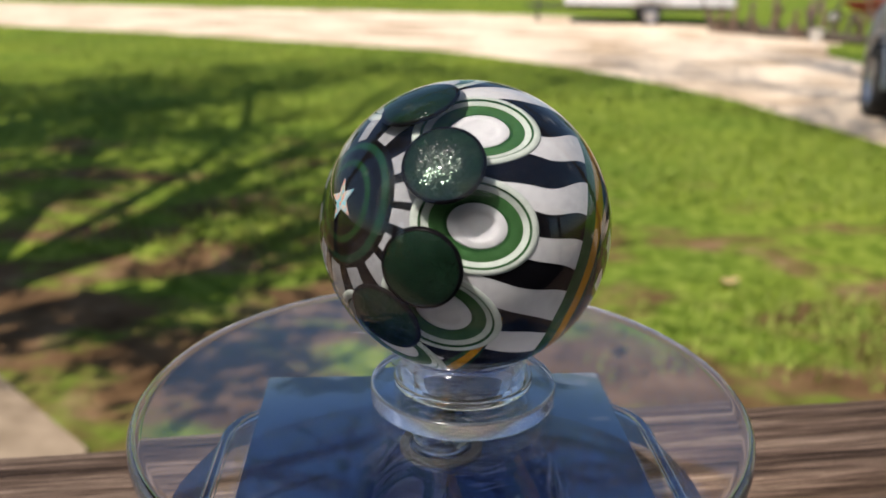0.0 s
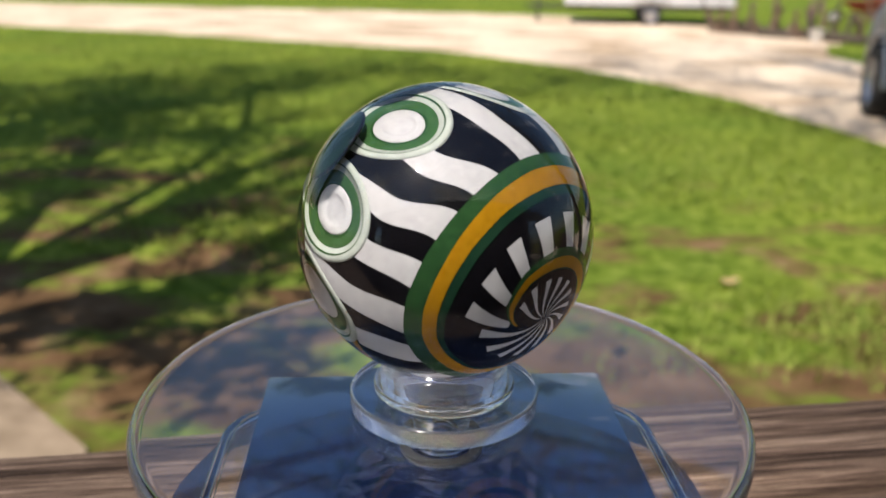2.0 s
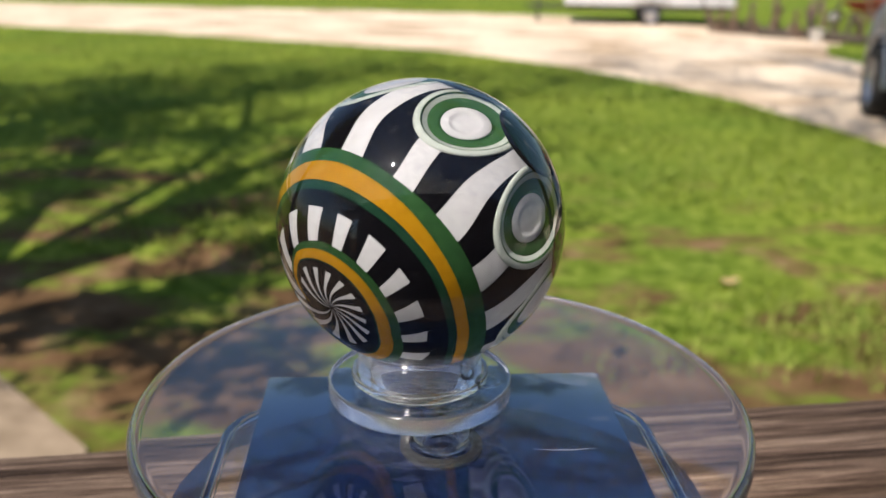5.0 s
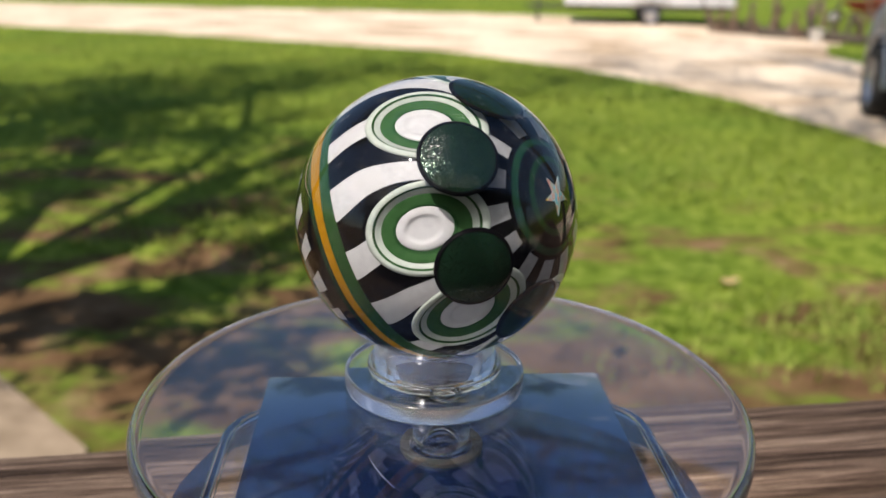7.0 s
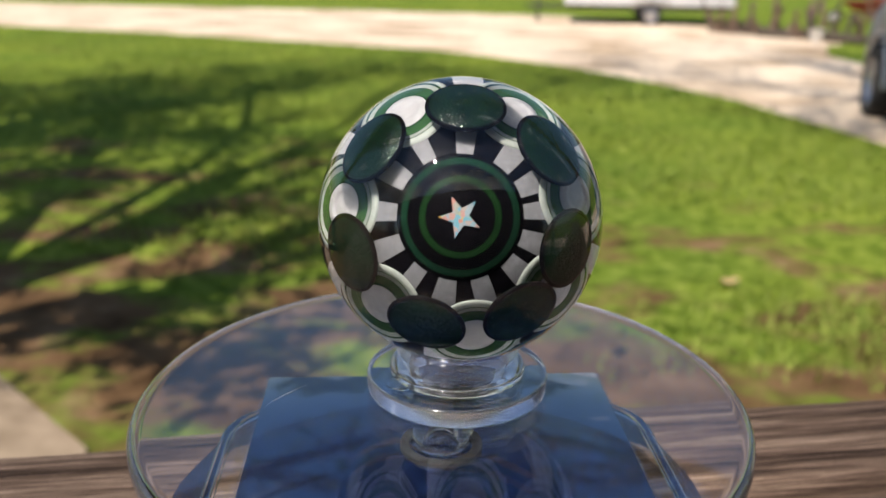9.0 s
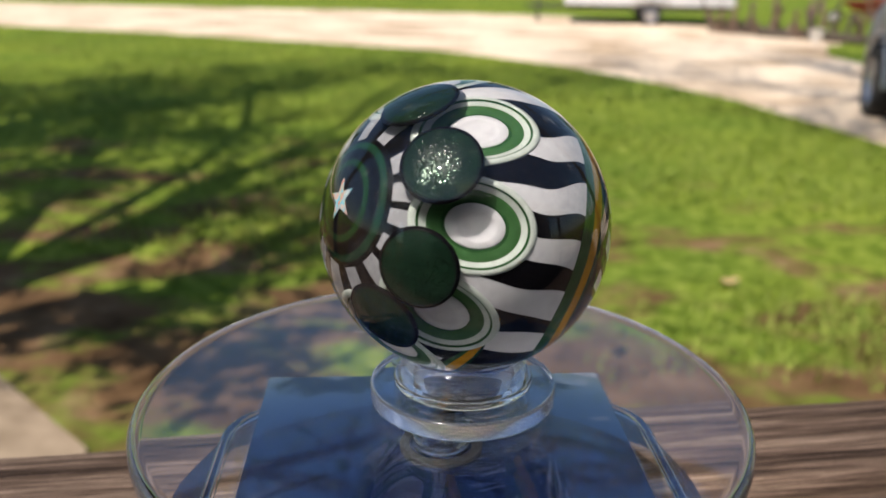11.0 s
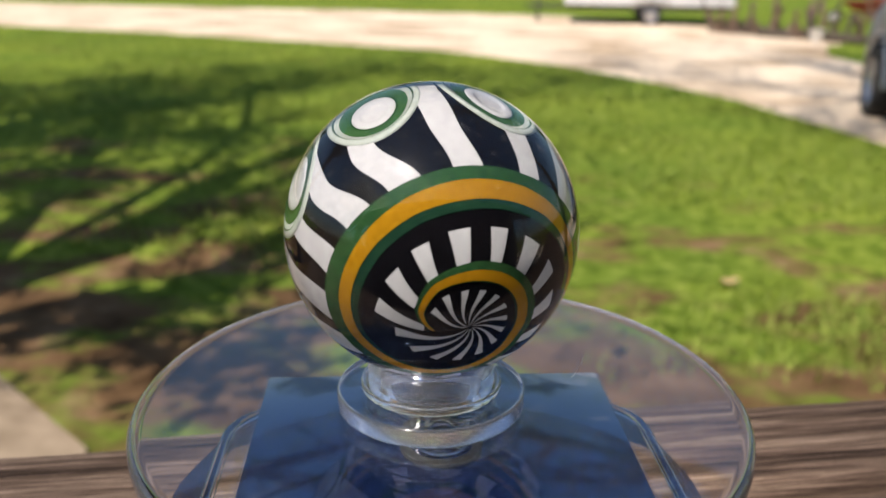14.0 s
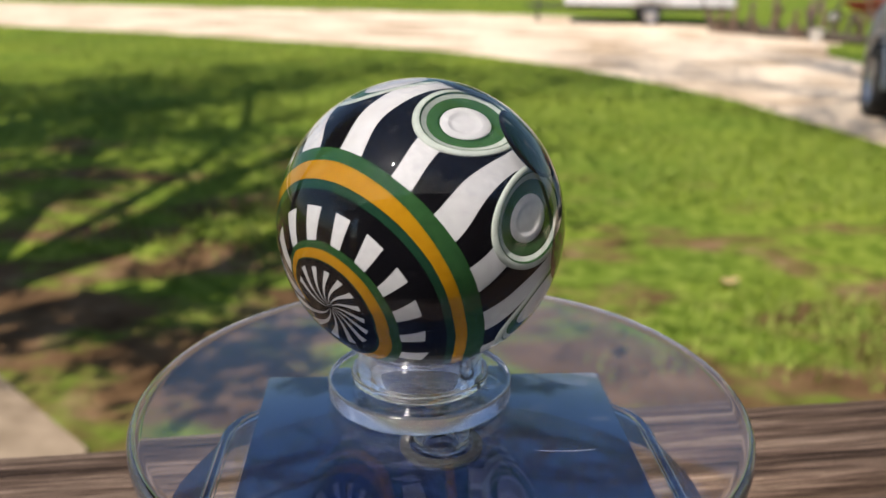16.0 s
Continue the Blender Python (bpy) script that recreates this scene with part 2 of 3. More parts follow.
def round_edge(r, z0, z1, e, steps=5):
    """The outer corner pairs of a disc's edge, from its underside to its top, rounded by e."""
    flat = min(0.5 * e, 0.1 * r)
    out = [(r - e - flat, z0)] + [(r - e + e * math.sin(a), z0 + e - e * math.cos(a)) for a in (math.pi / 2 * i / steps for i in range(steps + 1))]
    return out + [(r - e + e * math.cos(a), z1 - e + e * math.sin(a)) for a in (math.pi / 2 * i / steps for i in range(steps + 1))] + [(r - e - flat, z1)]


def tube(bm, points, radii, sides=6):
    """A tapered tube along points, added to bm."""
    rings = []
    for i, (p, r) in enumerate(zip(points, radii)):
        d = (points[min(i + 1, len(points) - 1)] - points[max(i - 1, 0)]).normalized()
        u = d.orthogonal().normalized()
        w = d.cross(u)
        rings.append([bm.verts.new(p + r * (math.cos(a) * u + math.sin(a) * w)) for a in (2 * math.pi * k / sides for k in range(sides))])
    for a, b in zip(rings, rings[1:]):
        # orthogonal() may turn between rings: join each vertex to the nearest one
        s = min(range(sides), key=lambda k: (a[0].co - b[k].co).length)
        for k in range(sides):
            bm.faces.new((a[k], a[(k + 1) % sides], b[(k + 1 + s) % sides], b[(k + s) % sides]))
    bm.faces.new(rings[-1])
    bm.faces.new(list(reversed(rings[0])))


# ------------------------------------------------------------ the ground
bm = bmesh.new()
bmesh.ops.create_grid(bm, x_segments=40, y_segments=40, size=600)
tagged(finish("ground", bm, M_lawn), "sunlit spring lawn with bare worn earth patches", "lawn", kind="structure")


def slab(name, outline, top, mat, label, category):
    bm = bmesh.new()
    low = [bm.verts.new((x, y, -0.05)) for x, y in outline]
    high = [bm.verts.new((x, y, top)) for x, y in outline]
    bm.faces.new(high)
    for i in range(len(outline)):
        j = (i + 1) % len(outline)
        bm.faces.new((low[i], low[j], high[j], high[i]))
    bmesh.ops.recalc_face_normals(bm, faces=bm.faces)
    return tagged(finish(name, bm, mat), label, category, kind="structure")


def edge_line(knots, step=0.35, rough=0.10, seed=3):
    """Points along knots with a ragged drift."""
    pts = []
    for (x0, y0), (x1, y1) in zip(knots, knots[1:]):
        n = max(1, int(math.hypot(x1 - x0, y1 - y0) / step))
        for i in range(n):
            k = i / n
            x, y = x0 + (x1 - x0) * k, y0 + (y1 - y0) * k
            v = noise.noise_vector(Vector((x * 0.9, y * 0.9, seed)))
            pts.append((x + rough * v.x, y + rough * v.y))
    return pts


near = [(-60, 30), (-30, 24.5), (-10.1, 20.0), (-6.0, 18.6), (-2.7, 17.0), (-0.1, 15.8), (1.9, 13.7), (3.57, 10.6), (4.2, 7.6), (4.7, 3.0), (5.0, -12)]
back = [(14, -12), (9.5, 8), (8.6, 12.6), (7.4, 13.6), (6.9, 14.6), (6.8, 15.6), (7.5, 17.4), (9.6, 19.5), (8.0, 21.4), (6.9, 22.4), (5.0, 23.5), (3.5, 25.2), (-1.5, 26.8), (-8, 27.5), (-30, 32.0), (-60, 40)]
slab("driveway", edge_line(near) + edge_line(back, seed=8), 0.006, M_gravel, "pale dusty gravel driveway curving across the lawn", "driveway")
slab("pavement", edge_line([(-3.2, 4.0), (-1.85, 3.08), (-1.22, 2.48), (-1.0, 1.4), (-1.9, 1.4), (-2.25, 2.3), (-3.5, 3.3), (-3.2, 4.0)], 0.3, 0.02), 0.03, M_concrete, "weathered tan concrete path beside the lawn", "path")


def grass():
    rnd = np.random.default_rng(4)
    n = 60000
    y = 3.0 + 17.0 * rnd.random(n) ** 1.4
    x = (rnd.random(n) - 0.5) * (1.25 * y + 1.0)
    verts, faces = [], []
    for px, py, a, h, lean, q in zip(x, y, rnd.random(n) * 6.283, rnd.random(n), rnd.random(n), rnd.random(n)):
        wear = noise.noise(Vector((px * 0.5, py * 0.7, 2))) + 0.09 * (py - 6.5) + 0.06 * px
        edge = np.interp(px, [-10.1, -6.0, -2.7, -0.1, 1.9, 3.57, 4.2], [20.0, 18.6, 17.0, 15.8, 13.7, 10.6, 7.6])
        if wear < 0.5 * q - 0.2 or py > edge - 0.1 or px > 4.0 or (px < -1.1 and py < 3.2 - 0.75 * (px + 1.9)):
            continue
        k = 0.03 + 0.05 * h
        c, s = math.cos(a), math.sin(a)
        i = len(verts)
        w = 0.006 + 0.004 * q
        verts += [(px - w * s, py + w * c, 0), (px + w * s, py - w * c, 0), (px + k * lean * c, py + k * lean * s, k)]
        faces.append((i, i + 1, i + 2))
    me = bpy.data.meshes.new("grass")
    me.from_pydata(verts, [], faces)
    me.materials.append(M_blade)
    tagged(new("grass", me), "short bright green spring grass on the lawn", "grass", kind="stuff")


grass()


# ------------------------------------------------------------ the deck rail
RAIL_TURN = 8.6
rail = thing("deck_rail", "weathered grey-brown wooden deck rail with cracked boards", "rail", (0.008, 0.0700, ZR), RAIL_TURN)


def rail_board(width, thick, seed):
    """A worn board along x with uneven rounded edges, its top at z = 0 and its far side at y = 0."""
    bm = bmesh.new()
    prof = [(0, -thick), (0, -0.004), (-0.0012, -0.0012), (-0.004, 0), (-0.3 * width, 0.0004), (-0.7 * width, -0.0003), (-width + 0.004, 0), (-width + 0.0012, -0.0012), (-width, -0.004), (-width, -thick)]
    rings = []
    for i in range(161):
        x = -1.6 + 3.2 * i / 160
        rings.append([bm.verts.new((x, y + 0.0012 * noise.noise(Vector((x * 9, k, seed))), z + 0.0008 * noise.noise(Vector((x * 12, k * 3, seed + 5))))) for k, (y, z) in enumerate(prof)])
    for a, b in zip(rings, rings[1:]):
        for k in range(len(prof)):
            j = (k + 1) % len(prof)
            bm.faces.new((a[k], a[j], b[j], b[k]))
    bm.faces.new(rings[0])
    bm.faces.new(list(reversed(rings[-1])))
    bmesh.ops.recalc_face_normals(bm, faces=bm.faces)
    return bm


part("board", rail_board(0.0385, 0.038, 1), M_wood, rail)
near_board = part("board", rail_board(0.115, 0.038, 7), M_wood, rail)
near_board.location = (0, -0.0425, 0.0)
for x in (-1.2, 1.2):
    post = part("post", box((0.09, 0.09, ZR - 0.03), (x, -0.075, -0.0375 - (ZR - 0.0375) / 2), bevel=0.004), M_wood, rail)

# ------------------------------------------------------------ the turntable
PLATE = 0.0042
PANEL = -0.0132
table = thing("turntable", "clear round plate turning above a blue solar base", "turntable", (0, 0, ZD))
plate = part("plate", lathe([(0, -PLATE)] + round_edge(0.0512, -PLATE, 0.0, 0.0016, 6) + [(0, 0)], 160), M_clear, table, "clear acrylic disc with rounded edge")
stem = part("stem", lathe([(0.0031, PANEL + 0.0006)] + round_edge(0.0050, PANEL + 0.0006, -PLATE - 0.00006, 0.0003, 3) + [(0.0031, -PLATE - 0.00006)], 48), M_clear, table, "clear hollow drive stem")
part("key", box((0.0012, 0.0034, 0.0062), (0.0012, -0.0036, -0.0078), 25, 0.0002), M_clear, stem)
part("hub", lathe([(0, PANEL - 0.002)] + round_edge(0.0072, PANEL - 0.002, PANEL + 0.0004, 0.0002, 2) + [(0.0056, PANEL + 0.0004), (0.0054, PANEL - 0.001), (0, PANEL - 0.001)], 48), M_hub, table, "black hub")
BASE_TURN = 3.4


def frost(ob, radius):
    """The turned outer edge of a clear disc is matt."""
    ob.data.materials.append(M_frost)
    for f in ob.data.polygons:
        c = f.center
        if math.hypot(c.x, c.y) > radius:
            f.material_index = 1


def rounded(hx, hy, r, z, n=8):
    """The outline of a rectangle with round corners at height z."""
    out = []
    for k, (sx, sy) in enumerate(((1, 1), (-1, 1), (-1, -1), (1, -1))):
        for i in range(n + 1):
            a = math.pi / 2 * (k + i / n)
            out.append((sx * (hx - r) + r * math.cos(a), sy * (hy - r) + r * math.sin(a), z))
    return out


def loft(rows, closed=False):
    """A skin over outlines of equal count; closed joins the last to the first, else both ends are capped."""
    bm = bmesh.new()
    rings = [[bm.verts.new(p) for p in row] for row in rows]
    n = len(rings[0])
    for a, b in list(zip(rings, rings[1:])) + ([(rings[-1], rings[0])] if closed else []):
        for i in range(n):
            bm.faces.new((a[i], a[(i + 1) % n], b[(i + 1) % n], b[i]))
    if not closed:
        bm.faces.new(rings[0])
        bm.faces.new(rings[-1])
    bmesh.ops.recalc_face_normals(bm, faces=bm.faces)
    return bm


HX, HY, TOP = 0.0397, 0.0236, PANEL - 0.0042     # half widths and height of the clear top's edge
FOOT = ZR - ZD + 0.0001
base = new("base")
base.parent = table
base.matrix_basis = pose(0.0003, -0.0046, 0, 0, 0, BASE_TURN)
cover = part("cover", loft([rounded(HX - 0.0022, HY - 0.001, 0.010, TOP + 0.0012), rounded(HX - 0.0022, HY - 0.001, 0.010, TOP + 0.0019), rounded(HX - 0.0025, HY - 0.0013, 0.0098, TOP + 0.0022)]), M_sheet, base, "clear acrylic top sheet")
# a band added for the cell's blue reflection in the cover's sides
part("skirt", loft([rounded(HX + 0.0098, HY + 0.0100, 0.020, TOP - 0.0110), rounded(HX + 0.0002, HY + 0.0002, 0.012, TOP), rounded(HX - 0.0008, HY - 0.0008, 0.011, TOP - 0.0002), rounded(HX + 0.0088, HY + 0.0090, 0.019, TOP - 0.0114)], True), M_wall_blue, base, "sloping clear side, coloured with the solar cell's reflected blue")
part("housing", loft([rounded(0.0270, 0.0270, 0.004, FOOT), rounded(0.0270, 0.0270, 0.004, TOP + 0.0001)]), M_hub, base, "black housing")
bead_rows = [rounded(HX - 0.0008 + 0.0009 * math.cos(a), HY - 0.0008 + 0.0009 * math.cos(a), 0.011, TOP + 0.0012 + 0.0009 * math.sin(a)) for a in (2 * math.pi * k / 10 for k in range(10))]
part("edge_bead", loft(bead_rows, True), M_clear, base, "clear rounded edge of the top sheet")
for x in (-0.0336, 0.0336):
    edge = bmesh.new()
    tube(edge, [Vector((x, -0.0311, PANEL - 0.0004)), Vector((x, 0.0308, PANEL - 0.0004))], [0.00012, 0.00007], 8)
    part("edge_line", edge, M_sheet, base, "pale cut edge of the solar cell")
part("solar_panel", box((0.0668, 0.0640, 0.0016), (0, -0.0007, PANEL - 0.0011), 0, 0.0003), M_panel, base, "dark blue solar cell")
scratch_bm = bmesh.new()
tube(scratch_bm, [Vector((0.001 * x, 0.001 * y, 0.00003)) for x, y in ((-8.5, 21.5), (-11.0, 22.4), (-14.5, 23.2), (-18.0, 23.6))], [0.00001, 0.00003, 0.000035, 0.00001], 5)
part("scratch", scratch_bm, M_scratch, plate, "fine pale scratch")
frost(plate, 0.0503)
for o in (plate, stem, cover):
    o.visible_shadow = False

# ------------------------------------------------------------ the stand under the marble
stand = thing("marble_stand", "small clear acrylic pedestal with a ring top", "stand")
foot = part("foot", lathe([(0, 0.00005)] + round_edge(0.0155, 0.00005, 0.0031, 0.0004, 3) + [(0, 0.0031)], 128), M_sheet, stand)
neck = part("neck", lathe([(0.0078, 0.00314)] + round_edge(0.0116, 0.00314, 0.0044, 0.0004, 3) + [(0.0108, 0.0048), (0.0104, 0.0056), (0.0104, 0.0090), (0.0101, 0.0093), (0.0092, 0.0091), (0.0084, 0.0080), (0.0080, 0.0060)], 128), M_haze, stand)
mark = part("mould_mark", lathe([(0.0021, 0.00314)] + round_edge(0.0027, 0.00314, 0.00345, 0.0001, 2) + [(0.0021, 0.00345)], 32), M_sheet, foot, "round mould mark")
mark.location = (0.0112 * math.cos(radians(150)), 0.0112 * math.sin(radians(150)), 0)
frost(foot, 0.0151)
for o in (foot, neck):
    o.visible_shadow = False

# ------------------------------------------------------------ the marble
R = 0.0229
marble = thing("glass_marble", "clear-cased glass marble with black, white, green and amber murrine pattern", "marble")


def compass(elev, az):
    """An axis with its two side axes, the first one turned up."""
    e, a = radians(elev), radians(az)
    ax = Vector((math.cos(e) * math.cos(a), math.cos(e) * math.sin(a), math.sin(e)))
    u = (Vector((0, 0, 1)) - ax * ax.z).normalized()
    return u, ax.cross(u), ax


STAR, SPIN = compass(17.8, -155.7), compass(27.5, 28.5 - 180)


def aim(axes, theta, phi):
    t, p = radians(theta), radians(phi)
    return axes[0] * (math.sin(t) * math.cos(p)) + axes[1] * (math.sin(t) * math.sin(p)) + axes[2] * math.cos(t)


def smooth(a, b, x):
    k = min(1.0, max(0.0, (x - a) / (b - a)))
    return k * k * (3 - 2 * k)


def spot(theta, phi):
    """The direction at a distance theta from the star's pole: its own axes near the star, the spiral's far from it."""
    w = smooth(48, 98, theta)
    return (aim(STAR, theta, phi) * (1 - w) + aim(SPIN, theta, phi) * w).normalized()


TARGETS = [(67.0, -27.3), (65.0, -78.3), (66.0, -126.5), (66.5, -172.0), (65.5, 138.0), (66.0, 84.8), (67.5, 28.0)]
LENSES = [(50.3, -1.8), (50.6, -51.5), (50.2, -105.0), (51.2, -146.5), (50.5, 163.0), (52.8, 108.8), (51.0, 52.0)]
LONG, WIDE = 26.2, 19.4          # half length towards the star and half width of a round cane, degrees


def cane_axes(theta, phi):
    """A cane's middle, its way from the star and its way across."""
    c, away = aim(STAR, theta, phi), aim(STAR, theta + 90, phi)
    return c, away, c.cross(away)


HOLES = [cane_axes(*t) for t in TARGETS]


def in_hole(d):
    for c, away, across in HOLES:
        k = c.dot(d)
        if k > 0.85:
            q = math.degrees(math.acos(min(1.0, k))) / max(1e-6, (d - c * k).length)
            if (q * d.dot(away) / LONG) ** 2 + (q * d.dot(across) / WIDE) ** 2 < 0.965 ** 2:
                return True
    return False


def patch(pos, nu, nv, rho, bm=None, pierce=True):
    """A skin of nu x nv faces at rho of the marble's radius over pos(u, v), left open under the round canes."""
    bm = bm or bmesh.new()
    grid = [[bm.verts.new(pos(i / nu, j / nv) * (R * rho)) for j in range(nv + 1)] for i in range(nu + 1)]
    for i in range(nu):
        for j in range(nv):
            f = (grid[i][j], grid[i + 1][j], grid[i + 1][j + 1], grid[i][j + 1])
            if pierce:
                c = (f[0].co + f[2].co).normalized()
                if in_hole(c):
                    continue
            bm.faces.new(f)
    for v in [v for v in bm.verts if not v.link_faces]:
        bm.verts.remove(v)
    return bm


def outward(bm):
    """Faces turned away from the marble's centre."""
    for f in bm.faces:
        f.normal_update()
        if f.normal.dot(f.calc_center_median()) < 0:
            f.normal_flip()
    return bm


casing_bm = bmesh.new()
bmesh.ops.create_icosphere(casing_bm, subdivisions=6, radius=R)
casing = part("casing", casing_bm, M_crystal, marble, "thick clear glass casing")
casing.visible_shadow = False

core_bm = patch(lambda u, v: spot(0.5 + 179 * u, 360 * v), 110, 180, 0.768)
bmesh.ops.create_uvsphere(core_bm, u_segments=64, v_segments=32, radius=R * 0.60)
core = part("core", outward(core_bm), M_black, marble, "black glass core", 180)

# the spiral: distance from the spiral's pole against the angle gone round
TURN = [-100, -95, -84, -72, -40, -13, 16, 49, 82, 121, 156, 190, 224, 250, 267, 307, 333, 360, 404, 433, 467, 490, 505, 535, 566, 589, 605]
DIST = [14.5, 16, 19.5, 22.7, 25.8, 25.4, 25.2, 24.8, 24.2, 25.2, 30.5, 37, 43.5, 51.5, 54.5, 58.6, 60.5, 61, 60.6, 59.6, 58, 59, 61, 71, 81.5, 86.5, 89]


def spiral(u):
    return float(np.interp(u, TURN, DIST))


def spiral_width(u):
    return float(np.interp(u, [-100, -70, 0, 120, 250, 290, 320, 355, 390, 430, 505, 540, 566, 589, 603], [0.5, 1.3, 2.3, 2.8, 3.0, 3.1, 3.7, 4.3, 3.9, 2.7, 2.5, 2.7, 2.6, 1.6, 0.3]))


def ribbon(lo, hi, u0, u1, rho, n):
    return outward(patch(lambda u, v: spot(180 - (lambda a: lo(a) + (hi(a) - lo(a)) * v)(u0 + (u1 - u0) * u), u0 + (u1 - u0) * u), n, 4, rho))


part("amber_spiral", ribbon(lambda a: spiral(a) - spiral_width(a), lambda a: spiral(a) + spiral_width(a), -98, 603, 0.776, 240), M_gold, core, "amber spiral line", 180)
part("green_spiral", ribbon(lambda a: spiral(a) + 0.9 * spiral_width(a), lambda a: spiral(a) + spiral_width(a) + float(np.interp(a, [-95, 0, 150, 230, 290, 330, 390, 430, 510, 550, 603], [0.8, 3.6, 4.5, 8, 8.0, 6.2, 5.8, 8.0, 8.0, 4.0, 0.4])), -96, 603, 0.774, 240), M_moss, core, "green line beside the spiral", 180)
part("inner_green_spiral", ribbon(lambda a: spiral(a) - spiral_width(a) - float(np.interp(a, [-95, 200, 290, 540, 603], [0.6, 1.2, 4.4, 3.4, 0.4])), lambda a: spiral(a) - 0.9 * spiral_width(a), -96, 603, 0.773, 240), M_deep, core, "deep green line inside the spiral", 180)

# white stripes from the star's collar to the spiral
STRIPES = [-27, 2, 33, 61, 90, 117, 146, 173, -158, -128, -104, -79, -53]
for k, p in enumerate(STRIPES):
    far = 180 - spiral(p + 360 if p > -135 else p + 720) - 8.5
    drift = 3.5 + 9.0 * math.exp(-((p + 38) / 30.0) ** 2)
    half = 6.0 + 0.5 * math.sin(2.1 * k)

    def run(u, v, start, far, p=p, drift=drift, half=half):
        th = start + (far - start) * u
        w = half * (1 + 0.12 * math.sin(0.09 * th + p)) * float(np.interp(th, [26, 40, 56, 66, 84, 108], [1.35, 1.2, 1.0, 0.85, 1.0, 1.16]))
        return spot(th, p - drift * (1 - smooth(86, 112, th)) + w * (2 * v - 1))

    part("white_stripe", outward(patch(lambda u, v: run(u, v, 56, far), 44, 6, 0.771)), M_white, core, "", 180)
    # the stripe's end near the star, coloured as shaded by the lenses
    part("shaded_wedge", outward(patch(lambda u, v: run(u, v, 26, 55.9), 20, 6, 0.771)), M_white_shaded, core, "", 180)

# white blocks between the turns of the spiral
for k in range(14):
    a = -141 + 26.3 * k
    inner = 11.0 if k == 0 else 19.0 if k == 1 else spiral(a) + spiral_width(a) + float(np.interp(a, [-95, 0, 150, 230], [0.8, 3.6, 4.5, 6]))
    outer = spiral(a + 360) - float(np.interp(a, [-141, -66, 100, 230], [12, 15.5, 15.5, 15]))
    if k < 2 or outer - inner < 3:
        continue

    def run(u, v, a=a, inner=inner, outer=outer, k=k):
        c = inner - 0.8 + (outer - inner + 0.8) * u
        w = (4.2, 5.4, 6.2)[min(k, 2)] * (0.96 + 0.1 * math.sin(3.0 * k)) * (0.9 + 0.14 * u)
        lean = float(np.interp(a, [-141, -60, 20, 120], [-16, -7, 2, 6]))
        return spot(180 - c, a + lean * (u - 0.5) * -1 + w * (2 * v - 1))

    part("white_block", outward(patch(run, 14, 5, 0.771)), M_white, core, "", 180)

# thin rays round the spiral's pole
for k in range(14):
    a = -62 + 24.5 * k
    outer = max(6.0, spiral(a) - float(np.interp(a, [-62, 0, 150, 260], [4.6, 6.6, 8.5, 22])))

    def run(u, v, a=a, outer=outer):
        c = 1.2 + (outer - 1.2) * u
        return spot(180 - c, a - 34 * (1 - u) ** 1.5 + (4.9 * (0.55 + 0.45 * u)) * (2 * v - 1))

    part("white_ray", outward(patch(run, 10, 3, 0.771)), M_white, core, "", 180)

# the dark collar with two green rings and the opal star
def dome(theta):
    """The collar's height over the marble's centre at an angle from the star's pole."""
    return 0.828 - 0.058 * (theta / 28.4) ** 2


collar = part("collar", outward(patch(lambda u, v: aim(STAR, 28.4 * (0.004 + 0.996 * u), 360 * v) * (dome(28.4 * u) / 0.825), 14, 96, 0.825)), M_black, marble, "black disc with green rings", 180)
for lo, hi, mat in ((14.4, 17.1, M_ring), (22.6, 25.8, M_deep)):
    part("green_ring", outward(patch(lambda u, v, lo=lo, hi=hi: aim(STAR, lo + (hi - lo) * u, 360 * v) * ((dome(lo + (hi - lo) * u) + 0.0025) / 0.825), 3, 96, 0.825)), mat, collar, "", 180)
star_bm = bmesh.new()
ring = []
for i in range(10):
    ang = [24, -9, -43.5, -81, -118, -156, -194, -231.5, -269, -302][i]
    ring.append(star_bm.verts.new(aim(STAR, 8.8 if i % 2 == 0 else 3.6, ang) * (R * 0.835)))
mid = star_bm.verts.new(STAR[2] * (R * 0.837))
for i in range(10):
    star_bm.faces.new((mid, ring[i], ring[(i + 1) % 10]))
low = bmesh.ops.extrude_face_region(star_bm, geom=list(star_bm.faces))
for v in low["geom"]:
    if isinstance(v, bmesh.types.BMVert):
        v.co *= 0.824 / 0.835
bmesh.ops.recalc_face_normals(star_bm, faces=star_bm.faces)
part("opal_star", star_bm, M_opal, collar, "five-pointed opal star", 20)


def seat(theta, phi):
    """The matrix that lays a turned piece on the marble at a place by the star's axes."""
    d = aim(STAR, theta, phi)
    return d.to_track_quat("Z", "Y").to_matrix().to_4x4()


def scaled(pairs):
    return [(r * R, z * R) for r, z in pairs]


# round canes: a cream rim, a green bowl and a white sunken middle
def cane_ring(axes, profile, n=72):
    """A turned skin on a cane from (part of its half width, part of the marble's radius) pairs."""
    c, away, across = axes
    bm = bmesh.new()
    rings = []
    for s, rho in profile:
        row = []
        for a in (2 * math.pi * k / n for k in range(n)):
            t = away * (LONG * s * math.cos(a) + 2.5 * max(0.0, 1 - s)) + across * (WIDE * s * math.sin(a))
            d = radians(t.length)
            row.append(bm.verts.new((c * math.cos(d) + t.normalized() * math.sin(d)) * (R * rho)))
        rings.append(row)
    for lo, hi in zip(rings, rings[1:]):
        for k in range(n):
            bm.faces.new((lo[k], lo[(k + 1) % n], hi[(k + 1) % n], hi[k]))
    if profile[0][0] < 0.02:
        bm.faces.new(rings[0])
    return outward(bm)


